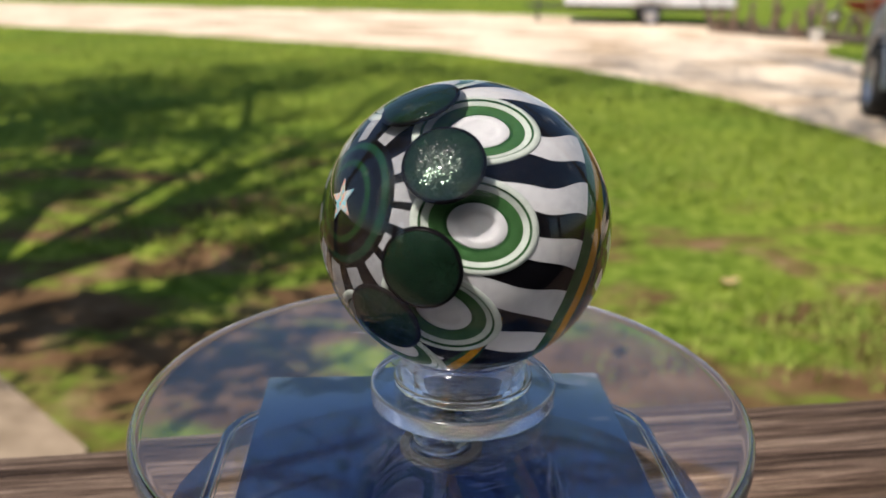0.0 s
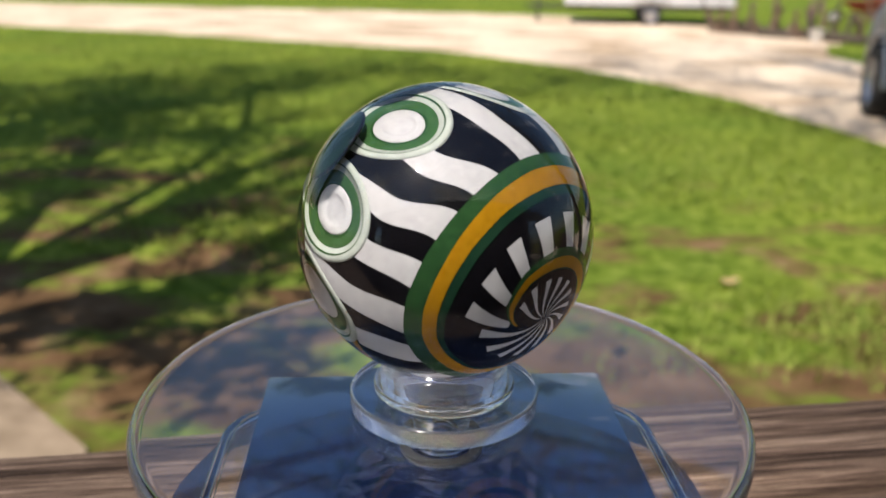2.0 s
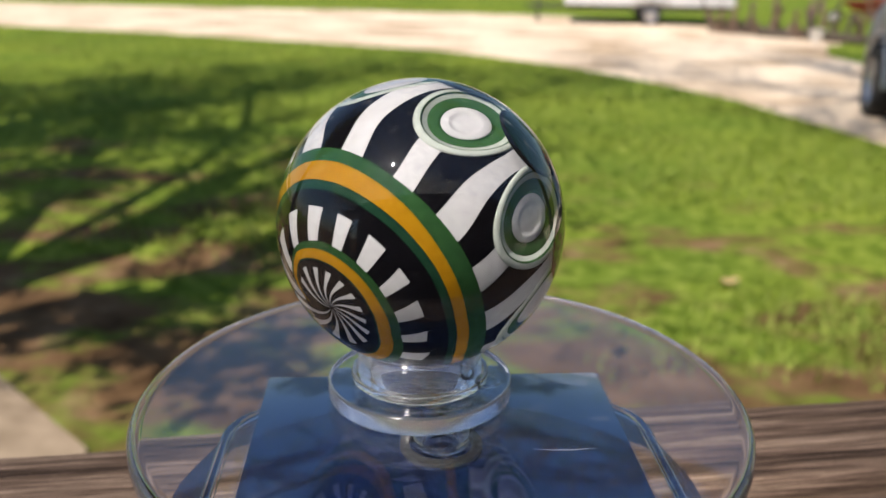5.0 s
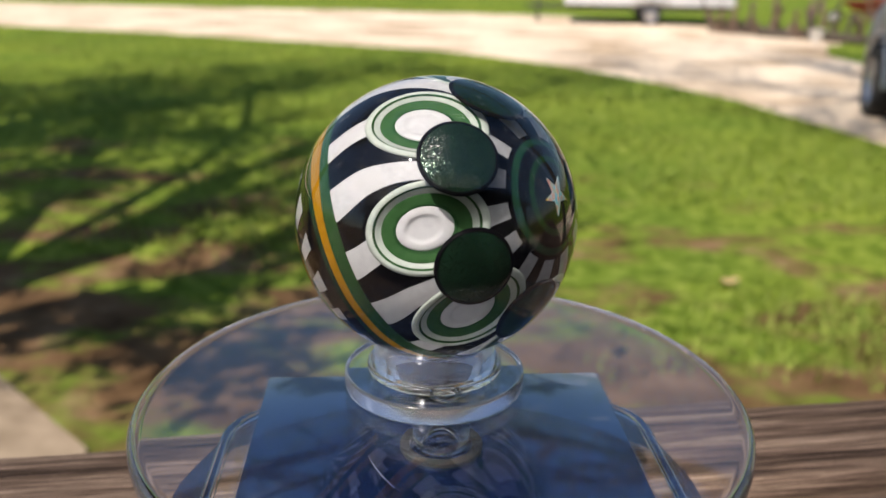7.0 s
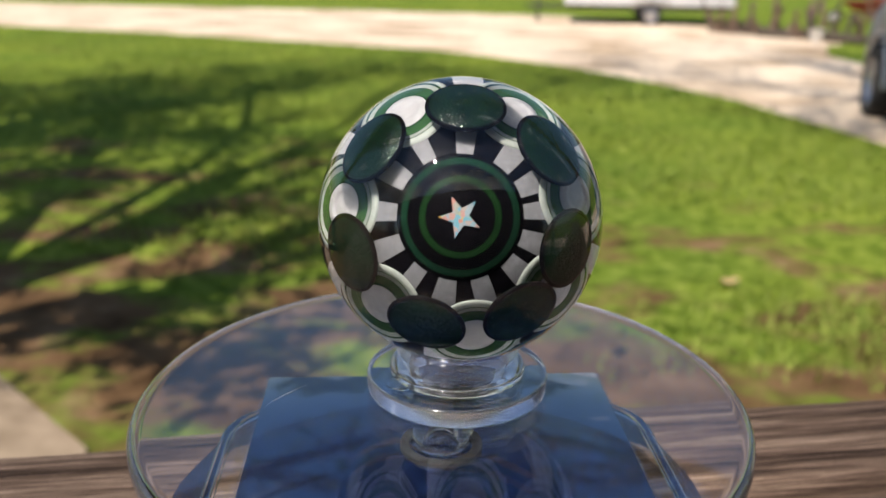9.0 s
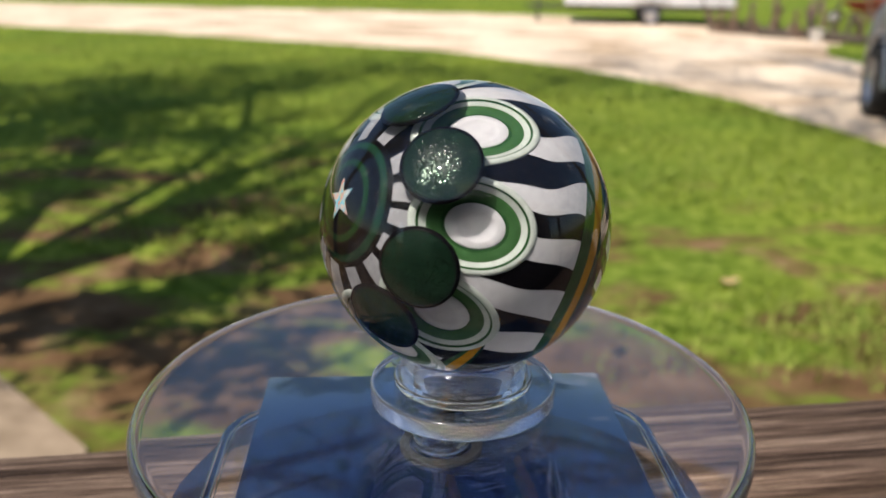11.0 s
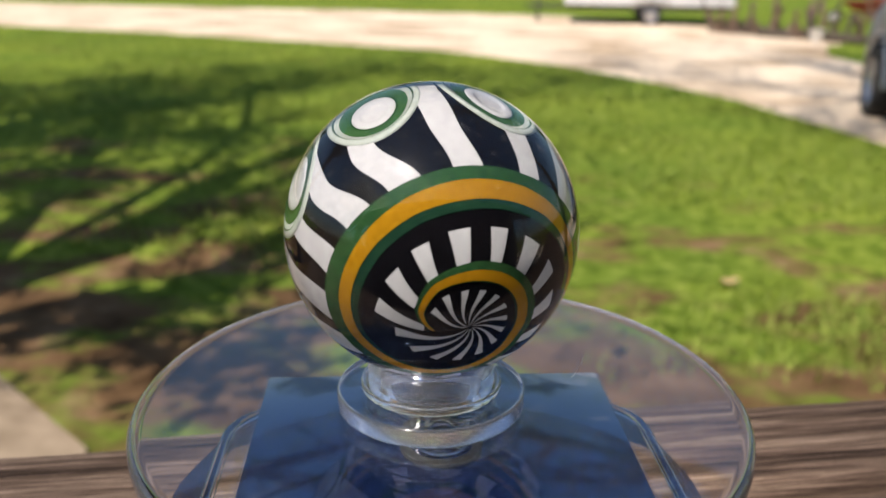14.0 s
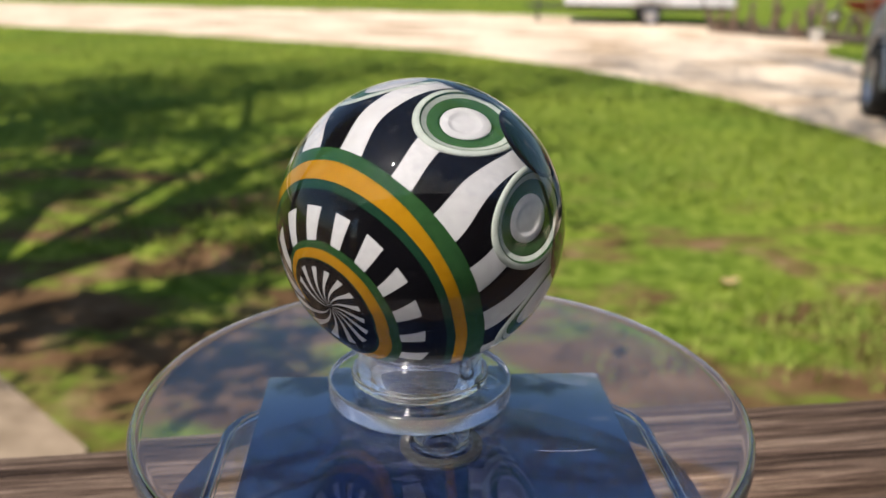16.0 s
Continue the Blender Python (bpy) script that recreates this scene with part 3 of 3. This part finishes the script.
for axes in HOLES:
    cane = part("target_cane", cane_ring(axes, [(0.785, 0.730), (0.795, 0.738), (0.90, 0.757), (0.94, 0.776), (1.0, 0.781), (1.05, 0.779), (1.075, 0.774), (1.08, 0.76)]), M_cream, marble, "round cane with cream rim, green bowl and white middle", 60)
    part("dark_line", cane_ring(axes, [(0.905, 0.757), (0.91, 0.7675), (0.935, 0.7775), (0.945, 0.774)]), M_moss, cane, "", 60)
    part("green_bowl", cane_ring(axes, [(0.45, 0.705), (0.51, 0.712), (0.68, 0.725), (0.79, 0.7395), (0.80, 0.7395)]), M_green, cane, "", 60)
    part("dark_bowl_line", cane_ring(axes, [(0.52, 0.711), (0.535, 0.7165), (0.57, 0.719), (0.585, 0.715)]), M_moss, cane, "", 60)
    part("white_middle", cane_ring(axes, [(0.01, 0.701), (0.22, 0.702), (0.30, 0.705), (0.33, 0.714), (0.37, 0.7175), (0.49, 0.718), (0.52, 0.715), (0.53, 0.700)]), M_white, cane, "", 60)

# dark green flake-filled lenses above them
for th, ph in LENSES:
    m = seat(th, ph)
    lens = part("green_lens", lathe(scaled([(0, 0.862), (0.222, 0.852), (0.242, 0.855), (0.246, 0.868), (0.240, 0.885), (0.222, 0.893), (0.15, 0.917), (0.08, 0.929), (0, 0.933)]), 56, m), M_lens, marble, "dark green flake-filled glass lens")
    part("lens_rim", lathe(scaled([(0.226, 0.889), (0.2465, 0.868), (0.2495, 0.868), (0.2495, 0.877), (0.243, 0.888), (0.232, 0.895)]), 56, m), M_black, lens)


# ------------------------------------------------------------ trees
def tree(name, label, at, height, seed, leaves, limbs=(), trunk=0.3, leaf=0.06, foliage=None, clumps=0):
    """A trunk that forks into ever thinner limbs, with a thin crown of young leaves. limbs: the tips of its main limbs from the trunk's foot."""
    rnd = random.Random(seed)
    top = thing(name, label, "tree", at)
    wood, tips = bmesh.new(), []

    def grow(p, d, length, r, level):
        pts, radii = [p.copy()], [r]
        steps = 5 if level < 2 else 3
        for i in range(steps):
            d = (d + Vector((rnd.uniform(-1, 1), rnd.uniform(-1, 1), rnd.uniform(-0.4, 0.7))) * (0.10 + 0.07 * level)).normalized()
            p = p + d * (length / steps)
            pts.append(p.copy())
            radii.append(r * (1 - 0.55 * (i + 1) / steps))
        tube(wood, pts, radii, 8 if level < 2 else 5 if level < 4 else 3)
        if level >= 3:
            tips.extend(pts[1:])
        if level == 5 or (level == 0 and limbs):
            return pts[-1], radii[-1]
        for k in range((4, 4, 3, 3, 2)[level]):
            i = rnd.randint(max(1, steps - 3 if level else steps - 2), steps)
            side = Vector((rnd.uniform(-1, 1), rnd.uniform(-1, 1), rnd.uniform(-0.15, 0.6)))
            side = (side - d * side.dot(d)).normalized()
            grow(pts[i], (d + side * rnd.uniform(0.55, 1.1)).normalized(), length * rnd.uniform(0.58, 0.82), radii[i] * rnd.uniform(0.55, 0.8), level + 1)
        return pts[-1], radii[-1]

    fork, r = grow(Vector((0, 0, -0.05)), Vector((0, 0, 1)), height * trunk, height * 0.024, 0)
    for knots in limbs:
        if len(knots) == 1:
            way = Vector(knots[0]) - fork
            pts = [fork + way * k + Vector((rnd.gauss(0, 0.14), rnd.gauss(0, 0.14), 0.5 * math.sin(math.pi * k))) * (1 if 0 < k else 0) for k in (i / 6 for i in range(7))]
            radii = [r * (0.85 - 0.11 * i) for i in range(7)]
        else:
            pts = [Vector((0, 0, min(fork.z, knots[0][2] - 0.5)))] + [Vector(k[:3]) for k in knots]
            radii = [1.2 * knots[0][3]] + [k[3] for k in knots]
            way = pts[-1] - pts[0]
        tube(wood, pts, radii, 8)
        for i in range(2, len(pts)):
            for _ in range(3):
                side = Vector((rnd.uniform(-1, 1), rnd.uniform(-1, 1), rnd.uniform(-0.3, 0.6)))
                grow(pts[i], (way.normalized() + side).normalized(), way.length * rnd.uniform(0.16, 0.28), min(0.6 * radii[i], r * (0.5 - 0.06 * i)), 3)
    part("trunk", wood, M_bark, top, "", 60)
    verts, faces = [], []
    if clumps:
        tips = [rnd.choice(tips) for _ in range(clumps)]
    spread = 0.5 if clumps else 0.16
    for _ in range(leaves):
        c = rnd.choice(tips) + Vector((rnd.gauss(0, spread), rnd.gauss(0, spread), rnd.gauss(0, 0.85 * spread)))
        u = Vector((rnd.uniform(-1, 1), rnd.uniform(-1, 1), rnd.uniform(-1, 1))).normalized()
        w = u.orthogonal().normalized()
        s = rnd.uniform(0.6, 1.2) * leaf
        i = len(verts)
        verts += [c - u * s, c + w * s * 0.5, c + u * s, c - w * s * 0.5]
        faces.append((i, i + 1, i + 2, i + 3))
    me = bpy.data.meshes.new("crown")
    me.from_pydata(verts, [], faces)
    me.materials.append(foliage or M_leaf)
    crown = new("crown", me)
    crown.parent = top
    return top


# the limbs of the nearest tree: x, y, z and radius along each, from its foot
NEAR_LIMBS = [
     [(-0.00, 0.05, 4.5, 0.170), (0.10, 0.22, 4.9, 0.180), (0.10, 0.49, 5.4, 0.190), (-0.11, 0.93, 5.9, 0.200), (-0.19, 1.31, 6.5, 0.120), (0.01, 1.71, 7.1, 0.075), (0.39, 2.34, 7.7, 0.040)],
     [(0.53, -0.34, 3.5, 0.075), (0.83, -0.36, 3.9, 0.075), (0.94, -0.09, 4.4, 0.100), (1.00, 0.24, 4.9, 0.110), (1.06, 0.54, 5.4, 0.090), (1.33, 1.19, 6.0, 0.055), (1.81, 1.89, 6.6, 0.035)],
     [(-0.74, 0.39, 5.0, 0.110), (-1.04, 0.99, 5.8, 0.100), (-1.47, 1.59, 6.4, 0.080), (-2.14, 2.59, 7.0, 0.060), (-2.57, 3.79, 7.6, 0.040)],
     [(-0.44, 1.89, 6.2, 0.070), (-0.74, 2.99, 7.0, 0.060), (-1.35, 4.29, 7.8, 0.045), (-1.67, 5.59, 8.4, 0.030)],
     [(-1.79, 2.99, 6.6, 0.070), (-2.70, 3.89, 7.4, 0.050), (-3.72, 4.99, 8.0, 0.035), (-4.27, 6.19, 8.4, 0.020)],
     [(0.06, 2.09, 7.0, 0.060), (0.55, 3.09, 7.8, 0.050), (1.05, 4.08, 8.6, 0.040), (1.62, 4.98, 9.2, 0.025)],
     [(-0.12, 2.59, 8.0, 0.050), (-0.32, 3.58, 8.8, 0.040), (-0.23, 4.98, 9.6, 0.025)],
     [(1.3, 3.0, 5.5, 0.070), (2.1, 5.0, 6.2, 0.060), (2.9, 6.5, 6.8, 0.045), (3.7, 7.8, 7.2, 0.025)],
     [(1.0, -1.1, 4.4)]]
tree("yard_tree", "bare-limbed yard tree with thin young spring leaves", (-3.9, 2.0, 0), 12.0, 11, 5500, NEAR_LIMBS, 0.33, 0.07)
tree("yard_tree", "broad leafy yard tree in young spring leaf", (-7.6, 3.6, 0), 12.0, 23, 10000,
     [[p] for p in ((-0.7, 2.1, 9.0), (1.1, 1.9, 8.0), (1.0, 2.7, 10.0), (2.1, 3.2, 11.0), (2.3, -0.5, 6.0), (2.0, 0.9, 7.5), (0.4, 3.6, 10.5))], 0.36, 0.08)
tree("yard_tree", "slim roadside tree in thin young spring leaf", (4.3, 2.6, 0), 12.0, 31, 4500,
     [[p] for p in ((-3.1, 3.4, 10.0), (-2.4, 5.4, 11.0), (-3.5, 1.7, 9.0), (-1.2, 4.4, 10.5))]
     + [[(-0.7, 2.9, 5.9, 0.10), (-1.7, 5.0, 6.5, 0.08), (-2.9, 6.2, 6.9, 0.06), (-4.1, 7.0, 7.2, 0.035)],
        [(-0.5, 4.4, 7.0, 0.08), (-1.1, 6.9, 7.8, 0.06), (-1.9, 8.9, 8.4, 0.03)]], 0.36, 0.07)
for x, y, h, seed in ((-7.6, -5.4, 14.0, 61), (1.6, -11.8, 17.0, 62)):
    tree("flowering_tree", "pale flowering tree standing behind the house", (x, y, 0), h, seed, 14000, leaf=0.10, foliage=M_blossom, clumps=300)
woods = [(-26, 48, 15), (-13, 50, 18), (-4, 56, 16), (8, 52, 18), (22, 48, 15)]
for k, (x, y, h) in enumerate(woods):
    tagged(tree("woodland_tree", "tall woodland tree in sparse spring leaf across the drive", (x, y, 0), h, 40 + k, 6000, leaf=0.17, clumps=130), group="trees across the drive")


# ------------------------------------------------------------ vehicles
def wheel(parent, at, r, width, hub_mat):
    """An upright wheel whose axle lies along y."""
    m = pose(*at, 90, 0, 0)
    w = width / 2
    tyre = part("tyre", lathe([(r * 0.62, -w * 0.8), (r * 0.8, -w), (r * 0.95, -w * 0.9), (r, -w * 0.6), (r, w * 0.6), (r * 0.95, w * 0.9), (r * 0.8, w), (r * 0.62, w * 0.8)], 40, m), M_rubber, parent)
    rim = part("rim", lathe([(0, -w * 0.55), (r * 0.2, -w * 0.6), (r * 0.5, -w * 0.35), (r * 0.62, -w * 0.82), (r * 0.64, -w * 0.5), (r * 0.64, w * 0.5), (r * 0.62, w * 0.82), (r * 0.5, w * 0.35), (r * 0.2, w * 0.6), (0, w * 0.55)], 32, m), hub_mat, tyre)
    for k in range(5):
        a = 2 * math.pi * k / 5
        part("lug", lathe([(0, -w * 0.62), (r * 0.05, -w * 0.62), (r * 0.05, w * 0.62), (0, w * 0.62)], 8, m @ pose(r * 0.12 * math.cos(a), r * 0.12 * math.sin(a), 0)), M_dark, rim)
    return tyre


trailer = thing("cargo_trailer", "white enclosed cargo trailer parked beyond the gravel drive", "trailer", (5.15, 23.2, 0), -7)
part("body", box((4.15, 1.9, 1.9), (0, 0, 1.43), 0, 0.06), M_white_paint, trailer)
part("underframe", box((4.0, 1.7, 0.12), (0, 0, 0.42), 0, 0.01), M_dark, trailer)
for y in (-0.93, 0.93):
    wheel(trailer, (0.05, y, 0.27), 0.27, 0.18, M_silver)
    part("mudguard", box((0.9, 0.2, 0.05), (0.05, y, 0.62), 0, 0.02), M_white_paint, trailer)
part("tow_bar", box((1.1, 0.09, 0.09), (-2.5, 0, 0.40), 0, 0.01), M_dark, trailer)
part("jack", lathe([(0, 0), (0.09, 0), (0.09, 0.03), (0.035, 0.04), (0.035, 0.75), (0, 0.75)], 16, pose(-2.75, 0, 0.0)), M_dark, trailer)
part("skirt_rail", box((4.16, 0.03, 0.09), (0, -0.955, 0.53), 0, 0.01), M_white_paint, trailer)


def car_body(profile, half, inset):
    """A body skin from a side outline, narrowing upwards."""
    bm = bmesh.new()
    sides = []
    for s in (-1, 1):
        sides.append([bm.verts.new((x, s * (half - inset * max(0.0, (z - 0.95)) ** 1.2), z)) for x, z in profile])
    n = len(profile)
    for i in range(n):
        j = (i + 1) % n
        bm.faces.new((sides[0][i], sides[0][j], sides[1][j], sides[1][i]))
    bm.faces.new(list(reversed(sides[0])))
    bm.faces.new(sides[1])
    bmesh.ops.recalc_face_normals(bm, faces=bm.faces)
    bmesh.ops.bevel(bm, geom=list(bm.edges), offset=0.05, segments=2, affect="EDGES", profile=0.6)
    return bm


def arch(cx, r, z0, n=8):
    """The points of a wheel arch, from front to back."""
    return [(cx + r * math.cos(a), z0 + r * math.sin(a)) for a in (math.pi * k / n for k in range(n, -1, -1))]


car = thing("parked_car", "dark blue parked car with silver trim on the gravel", "car", (5.24, 8.03, 0), 75.5)
outline = [(-2.15, 0.35)] + arch(-1.35, 0.52, 0.37) + arch(1.30, 0.52, 0.37) + [(2.0, 0.42), (2.03, 0.85), (1.95, 1.05), (1.45, 1.62), (-0.3, 1.66), (-1.0, 1.12), (-2.0, 0.98), (-2.18, 0.75)]
part("body", car_body(outline, 0.9, 0.28), M_blue_paint, car)
for x in (-1.35, 1.30):
    for y in (-0.84, 0.84):
        wheel(car, (x, y, 0.385), 0.385, 0.24, M_silver)
        trim = bmesh.new()
        tube(trim, [Vector((px, 0.9 * (1 if y > 0 else -1), pz)) for px, pz in arch(x, 0.53, 0.37, 14)], [0.022] * 15, 6)
        part("arch_trim", trim, M_silver, car)
part("bumper", box((0.16, 1.7, 0.28), (-2.17, 0, 0.52), 0, 0.05), M_silver, car)
for y in (-0.62, 0.62):
    part("headlight", box((0.1, 0.36, 0.16), (-2.12, y, 0.80), 0, 0.03), M_window, car)
for y in (-0.86, 0.86):
    part("side_window", box((1.7, 0.03, 0.38), (0.55, y * 0.93, 1.33), 0, 0.01), M_window, car)
part("windscreen", box((0.06, 1.35, 0.5), (-0.68, 0, 1.37), 0, 0.01), M_window, car)


# ------------------------------------------------------------ clutter beyond the drive
def log(rnd, length, r):
    bm = bmesh.new()
    d = Vector((rnd.uniform(-0.05, 0.05), rnd.uniform(-0.05, 0.05), 1)).normalized()
    tube(bm, [d * (length * k / 4) + Vector((rnd.gauss(0, 0.012), rnd.gauss(0, 0.012), 0)) for k in range(5)], [r * (1 - 0.06 * k) for k in range(5)], 9)
    return bm


rnd = random.Random(9)
for k in range(32):
    x, y = 6.1 + 0.082 * k + rnd.uniform(-0.07, 0.07), 20.5 - 0.08 * k + rnd.uniform(-0.3, 0.3)
    stake = thing("fence_stake", "rough grey-brown wooden stake standing beside the drive", "stake", (x, y, -0.03), rnd.uniform(0, 360), "stakes beside the drive")
    part("shaft", log(rnd, rnd.uniform(0.3, 1.0), rnd.uniform(0.03, 0.075)), M_wood if k % 3 else M_bark, stake)
    stake.matrix_basis = stake.matrix_basis @ pose(0, 0, 0, rnd.uniform(-22, 22), rnd.uniform(-22, 22), 0)
for k in range(7):
    x, y = 6.3 + 0.26 * k, 20.5 - 0.3 * k + rnd.uniform(-0.5, 0.5)
    piece = thing("cut_log", "cut log lying beside the gravel drive", "log", (x, y, 0.10), 0, "logs beside the drive")
    piece.matrix_basis = pose(x, y, 0.10, 90 + rnd.uniform(-3, 3), 0, rnd.uniform(40, 75))
    part("shaft", log(rnd, rnd.uniform(0.7, 1.2), 0.10), M_bark, piece)


def bucket(at):
    b = thing("bucket", "white plastic bucket standing beside the logs", "bucket", at)
    part("pail", lathe([(0, 0.01), (0.12, 0), (0.125, 0.01), (0.148, 0.25), (0.155, 0.26), (0.145, 0.26), (0.118, 0.02), (0, 0.02)], 32), M_plastic, b)
    bm = bmesh.new()
    tube(bm, [Vector((0.155 * math.cos(a), 0, 0.25 - 0.1 * math.sin(a))) for a in (math.pi * i / 10 for i in range(11))], [0.004] * 11, 5)
    part("bail", bm, M_dark, b)


bucket((7.65, 18.3, 0.006))


def barrow(at, turn):
    w = thing("wheelbarrow", "faded red wheelbarrow standing near the drive", "wheelbarrow", at, turn)
    bm = bmesh.new()
    lo = [bm.verts.new(v) for v in ((-0.25, -0.18, 0.32), (0.25, -0.16, 0.36), (0.25, 0.16, 0.36), (-0.25, 0.18, 0.32))]
    hi = [bm.verts.new(v) for v in ((-0.5, -0.34, 0.62), (0.55, -0.28, 0.62), (0.55, 0.28, 0.62), (-0.5, 0.34, 0.62))]
    bm.faces.new(list(reversed(lo)))
    for i in range(4):
        bm.faces.new((lo[i], lo[(i + 1) % 4], hi[(i + 1) % 4], hi[i]))
    bmesh.ops.solidify(bm, geom=list(bm.faces), thickness=0.008)
    part("tray", bm, M_red, w)
    for y in (-0.2, 0.2):
        bm = bmesh.new()
        tube(bm, [Vector((-1.0, y * 1.5, 0.55)), Vector((-0.4, y * 1.1, 0.33)), Vector((0.6, y * 0.3, 0.2))], [0.02, 0.02, 0.018], 8)
        part("handle", bm, M_wood, w)
        bm = bmesh.new()
        tube(bm, [Vector((-0.3, y * 1.1, 0.36)), Vector((-0.4, y * 1.2, 0.0))], [0.016, 0.016], 8)
        part("leg", bm, M_dark, w)
    wheel(w, (0.68, 0, 0.19), 0.19, 0.08, M_plastic)


barrow((10.9, 23.4, 0), 150)

shed = thing("garden_shed", "small brown board shed beyond the lawn", "shed", (14.2, 25.2, 0), -18)
part("wall", box((4.2, 3.0, 2.3), (0, 0, 1.15), 0, 0.01), M_red, shed, "dull red board walls")
bm = bmesh.new()
pr = [(-1.75, 2.28), (0, 3.3), (1.75, 2.28), (1.75, 2.36), (0, 3.4), (-1.75, 2.36)]
a = [bm.verts.new((-2.35, y, z)) for y, z in pr]
b = [bm.verts.new((2.35, y, z)) for y, z in pr]
for i in range(6):
    bm.faces.new((a[i], a[(i + 1) % 6], b[(i + 1) % 6], b[i]))
bm.faces.new(list(reversed(a)))
bm.faces.new(b)
bmesh.ops.recalc_face_normals(bm, faces=bm.faces)
part("roof", bm, M_dark, shed)
part("door", box((0.9, 0.05, 1.95), (-0.6, -1.515, 1.0), 0, 0.01), M_wood, shed)
for k in range(14):
    part("batten", box((0.05, 0.03, 2.25), (-2.0 + 0.3 * k, -1.51, 1.14), 0, 0.004), M_red, shed)

# a pale leaf fallen on the lawn
bm = bmesh.new()
ring = [bm.verts.new((0.05 * math.cos(a) * (1 + 0.25 * math.cos(3 * a)), 0.035 * math.sin(a), 0.045 + 0.008 * math.cos(2 * a))) for a in (2 * math.pi * k / 14 for k in range(14))]
bm.faces.new(ring)
bmesh.ops.solidify(bm, geom=list(bm.faces), thickness=0.003)
M_dry = leaf_material("dry leaf", (0.85, 0.62, 0.34), (0.9, 0.68, 0.4))
dry = tagged(finish("fallen_leaf", bm, M_dry), "pale dry leaf lying on the grass", "leaf")
dry.location = (1.51, 4.17, 0)


# ------------------------------------------------------------ the deck and the house behind the camera
M_siding = paint_material("brown siding", (0.10, 0.075, 0.055), 0.7)
deck = thing("deck", "weathered board deck beside the house", "deck", (0, 0, 0), RAIL_TURN)
for k in range(20):
    part("deck_board", box((6.4, 0.138, 0.032), (0, 0.02 - 0.146 * k, 0.60), 0, 0.004), M_wood, deck)
for x in (-2.9, 0.0, 2.9):
    for y in (-0.05, -2.7):
        part("deck_post", box((0.1, 0.1, 0.60), (x, y, 0.28), 0, 0.004), M_wood, deck)
    part("joist", box((0.045, 2.9, 0.15), (x + 0.08, -1.4, 0.508), 0, 0.003), M_wood, deck)
def sloped(x0, x1, outline):
    """A prism along x over an outline in y and z."""
    bm = bmesh.new()
    a, b = ([bm.verts.new((x, y, z)) for y, z in outline] for x in (x0, x1))
    n = len(outline)
    for i in range(n):
        bm.faces.new((a[i], a[(i + 1) % n], b[(i + 1) % n], b[i]))
    bm.faces.new(list(reversed(a)))
    bm.faces.new(b)
    bmesh.ops.recalc_face_normals(bm, faces=bm.faces)
    return bm


house = thing("house", "brown sided house wall behind the deck", "house", (0, 0, 0), RAIL_TURN)
part("wall", box((9.0, 0.25, 3.6), (0, -3.15, 1.79), 0, 0.01), M_siding, house)
for k in range(18):
    part("siding_board", box((9.0, 0.03, 0.19), (0, -3.018, 0.12 + 0.2 * k), 0, 0.006), M_siding, house)
part("roof", sloped(-4.9, 4.9, ((-2.55, 3.55), (-5.85, 4.75), (-9.15, 3.55), (-9.15, 3.67), (-5.85, 4.88), (-2.55, 3.67))), M_dark, house)
# unseen roof on posts, added to shade the deck and darken the marble's reflection
part("shade_roof", sloped(-4.4, 4.4, ((-1.25, 2.42), (-3.0, 2.95), (-3.0, 3.05), (-1.25, 2.52))), M_dark, house, "unseen roof added to shade the deck")
for x in (-3.05, 3.05):
    part("shade_roof_post", box((0.1, 0.1, 1.80), (x, -1.4, 1.52), 0, 0.005), M_wood, house)

# ------------------------------------------------------------ what moves
def motions():
    spin = -360 / 10.97
    on_stand, on_plate, on_axis = [], [], []
    for i in range(33):
        t = 0.5 * i
        a = radians(spin * t)
        on_stand.append((t, pose(0.00363 * math.cos(a - 0.3702), 0.00363 * math.sin(a - 0.3702), ZD + 0.02983, 0, 0, spin * t)))
        on_plate.append((t, pose(0.00373 * math.cos(a - 0.33574), 0.00373 * math.sin(a - 0.33574), ZD, 0, 0, spin * t)))
        on_axis.append((t, pose(0, 0, 0, 0, 0, spin * t)))
    walk(marble, on_stand)
    walk(stand, on_plate)
    walk(plate, on_axis)
    walk(stem, on_axis)


motions()
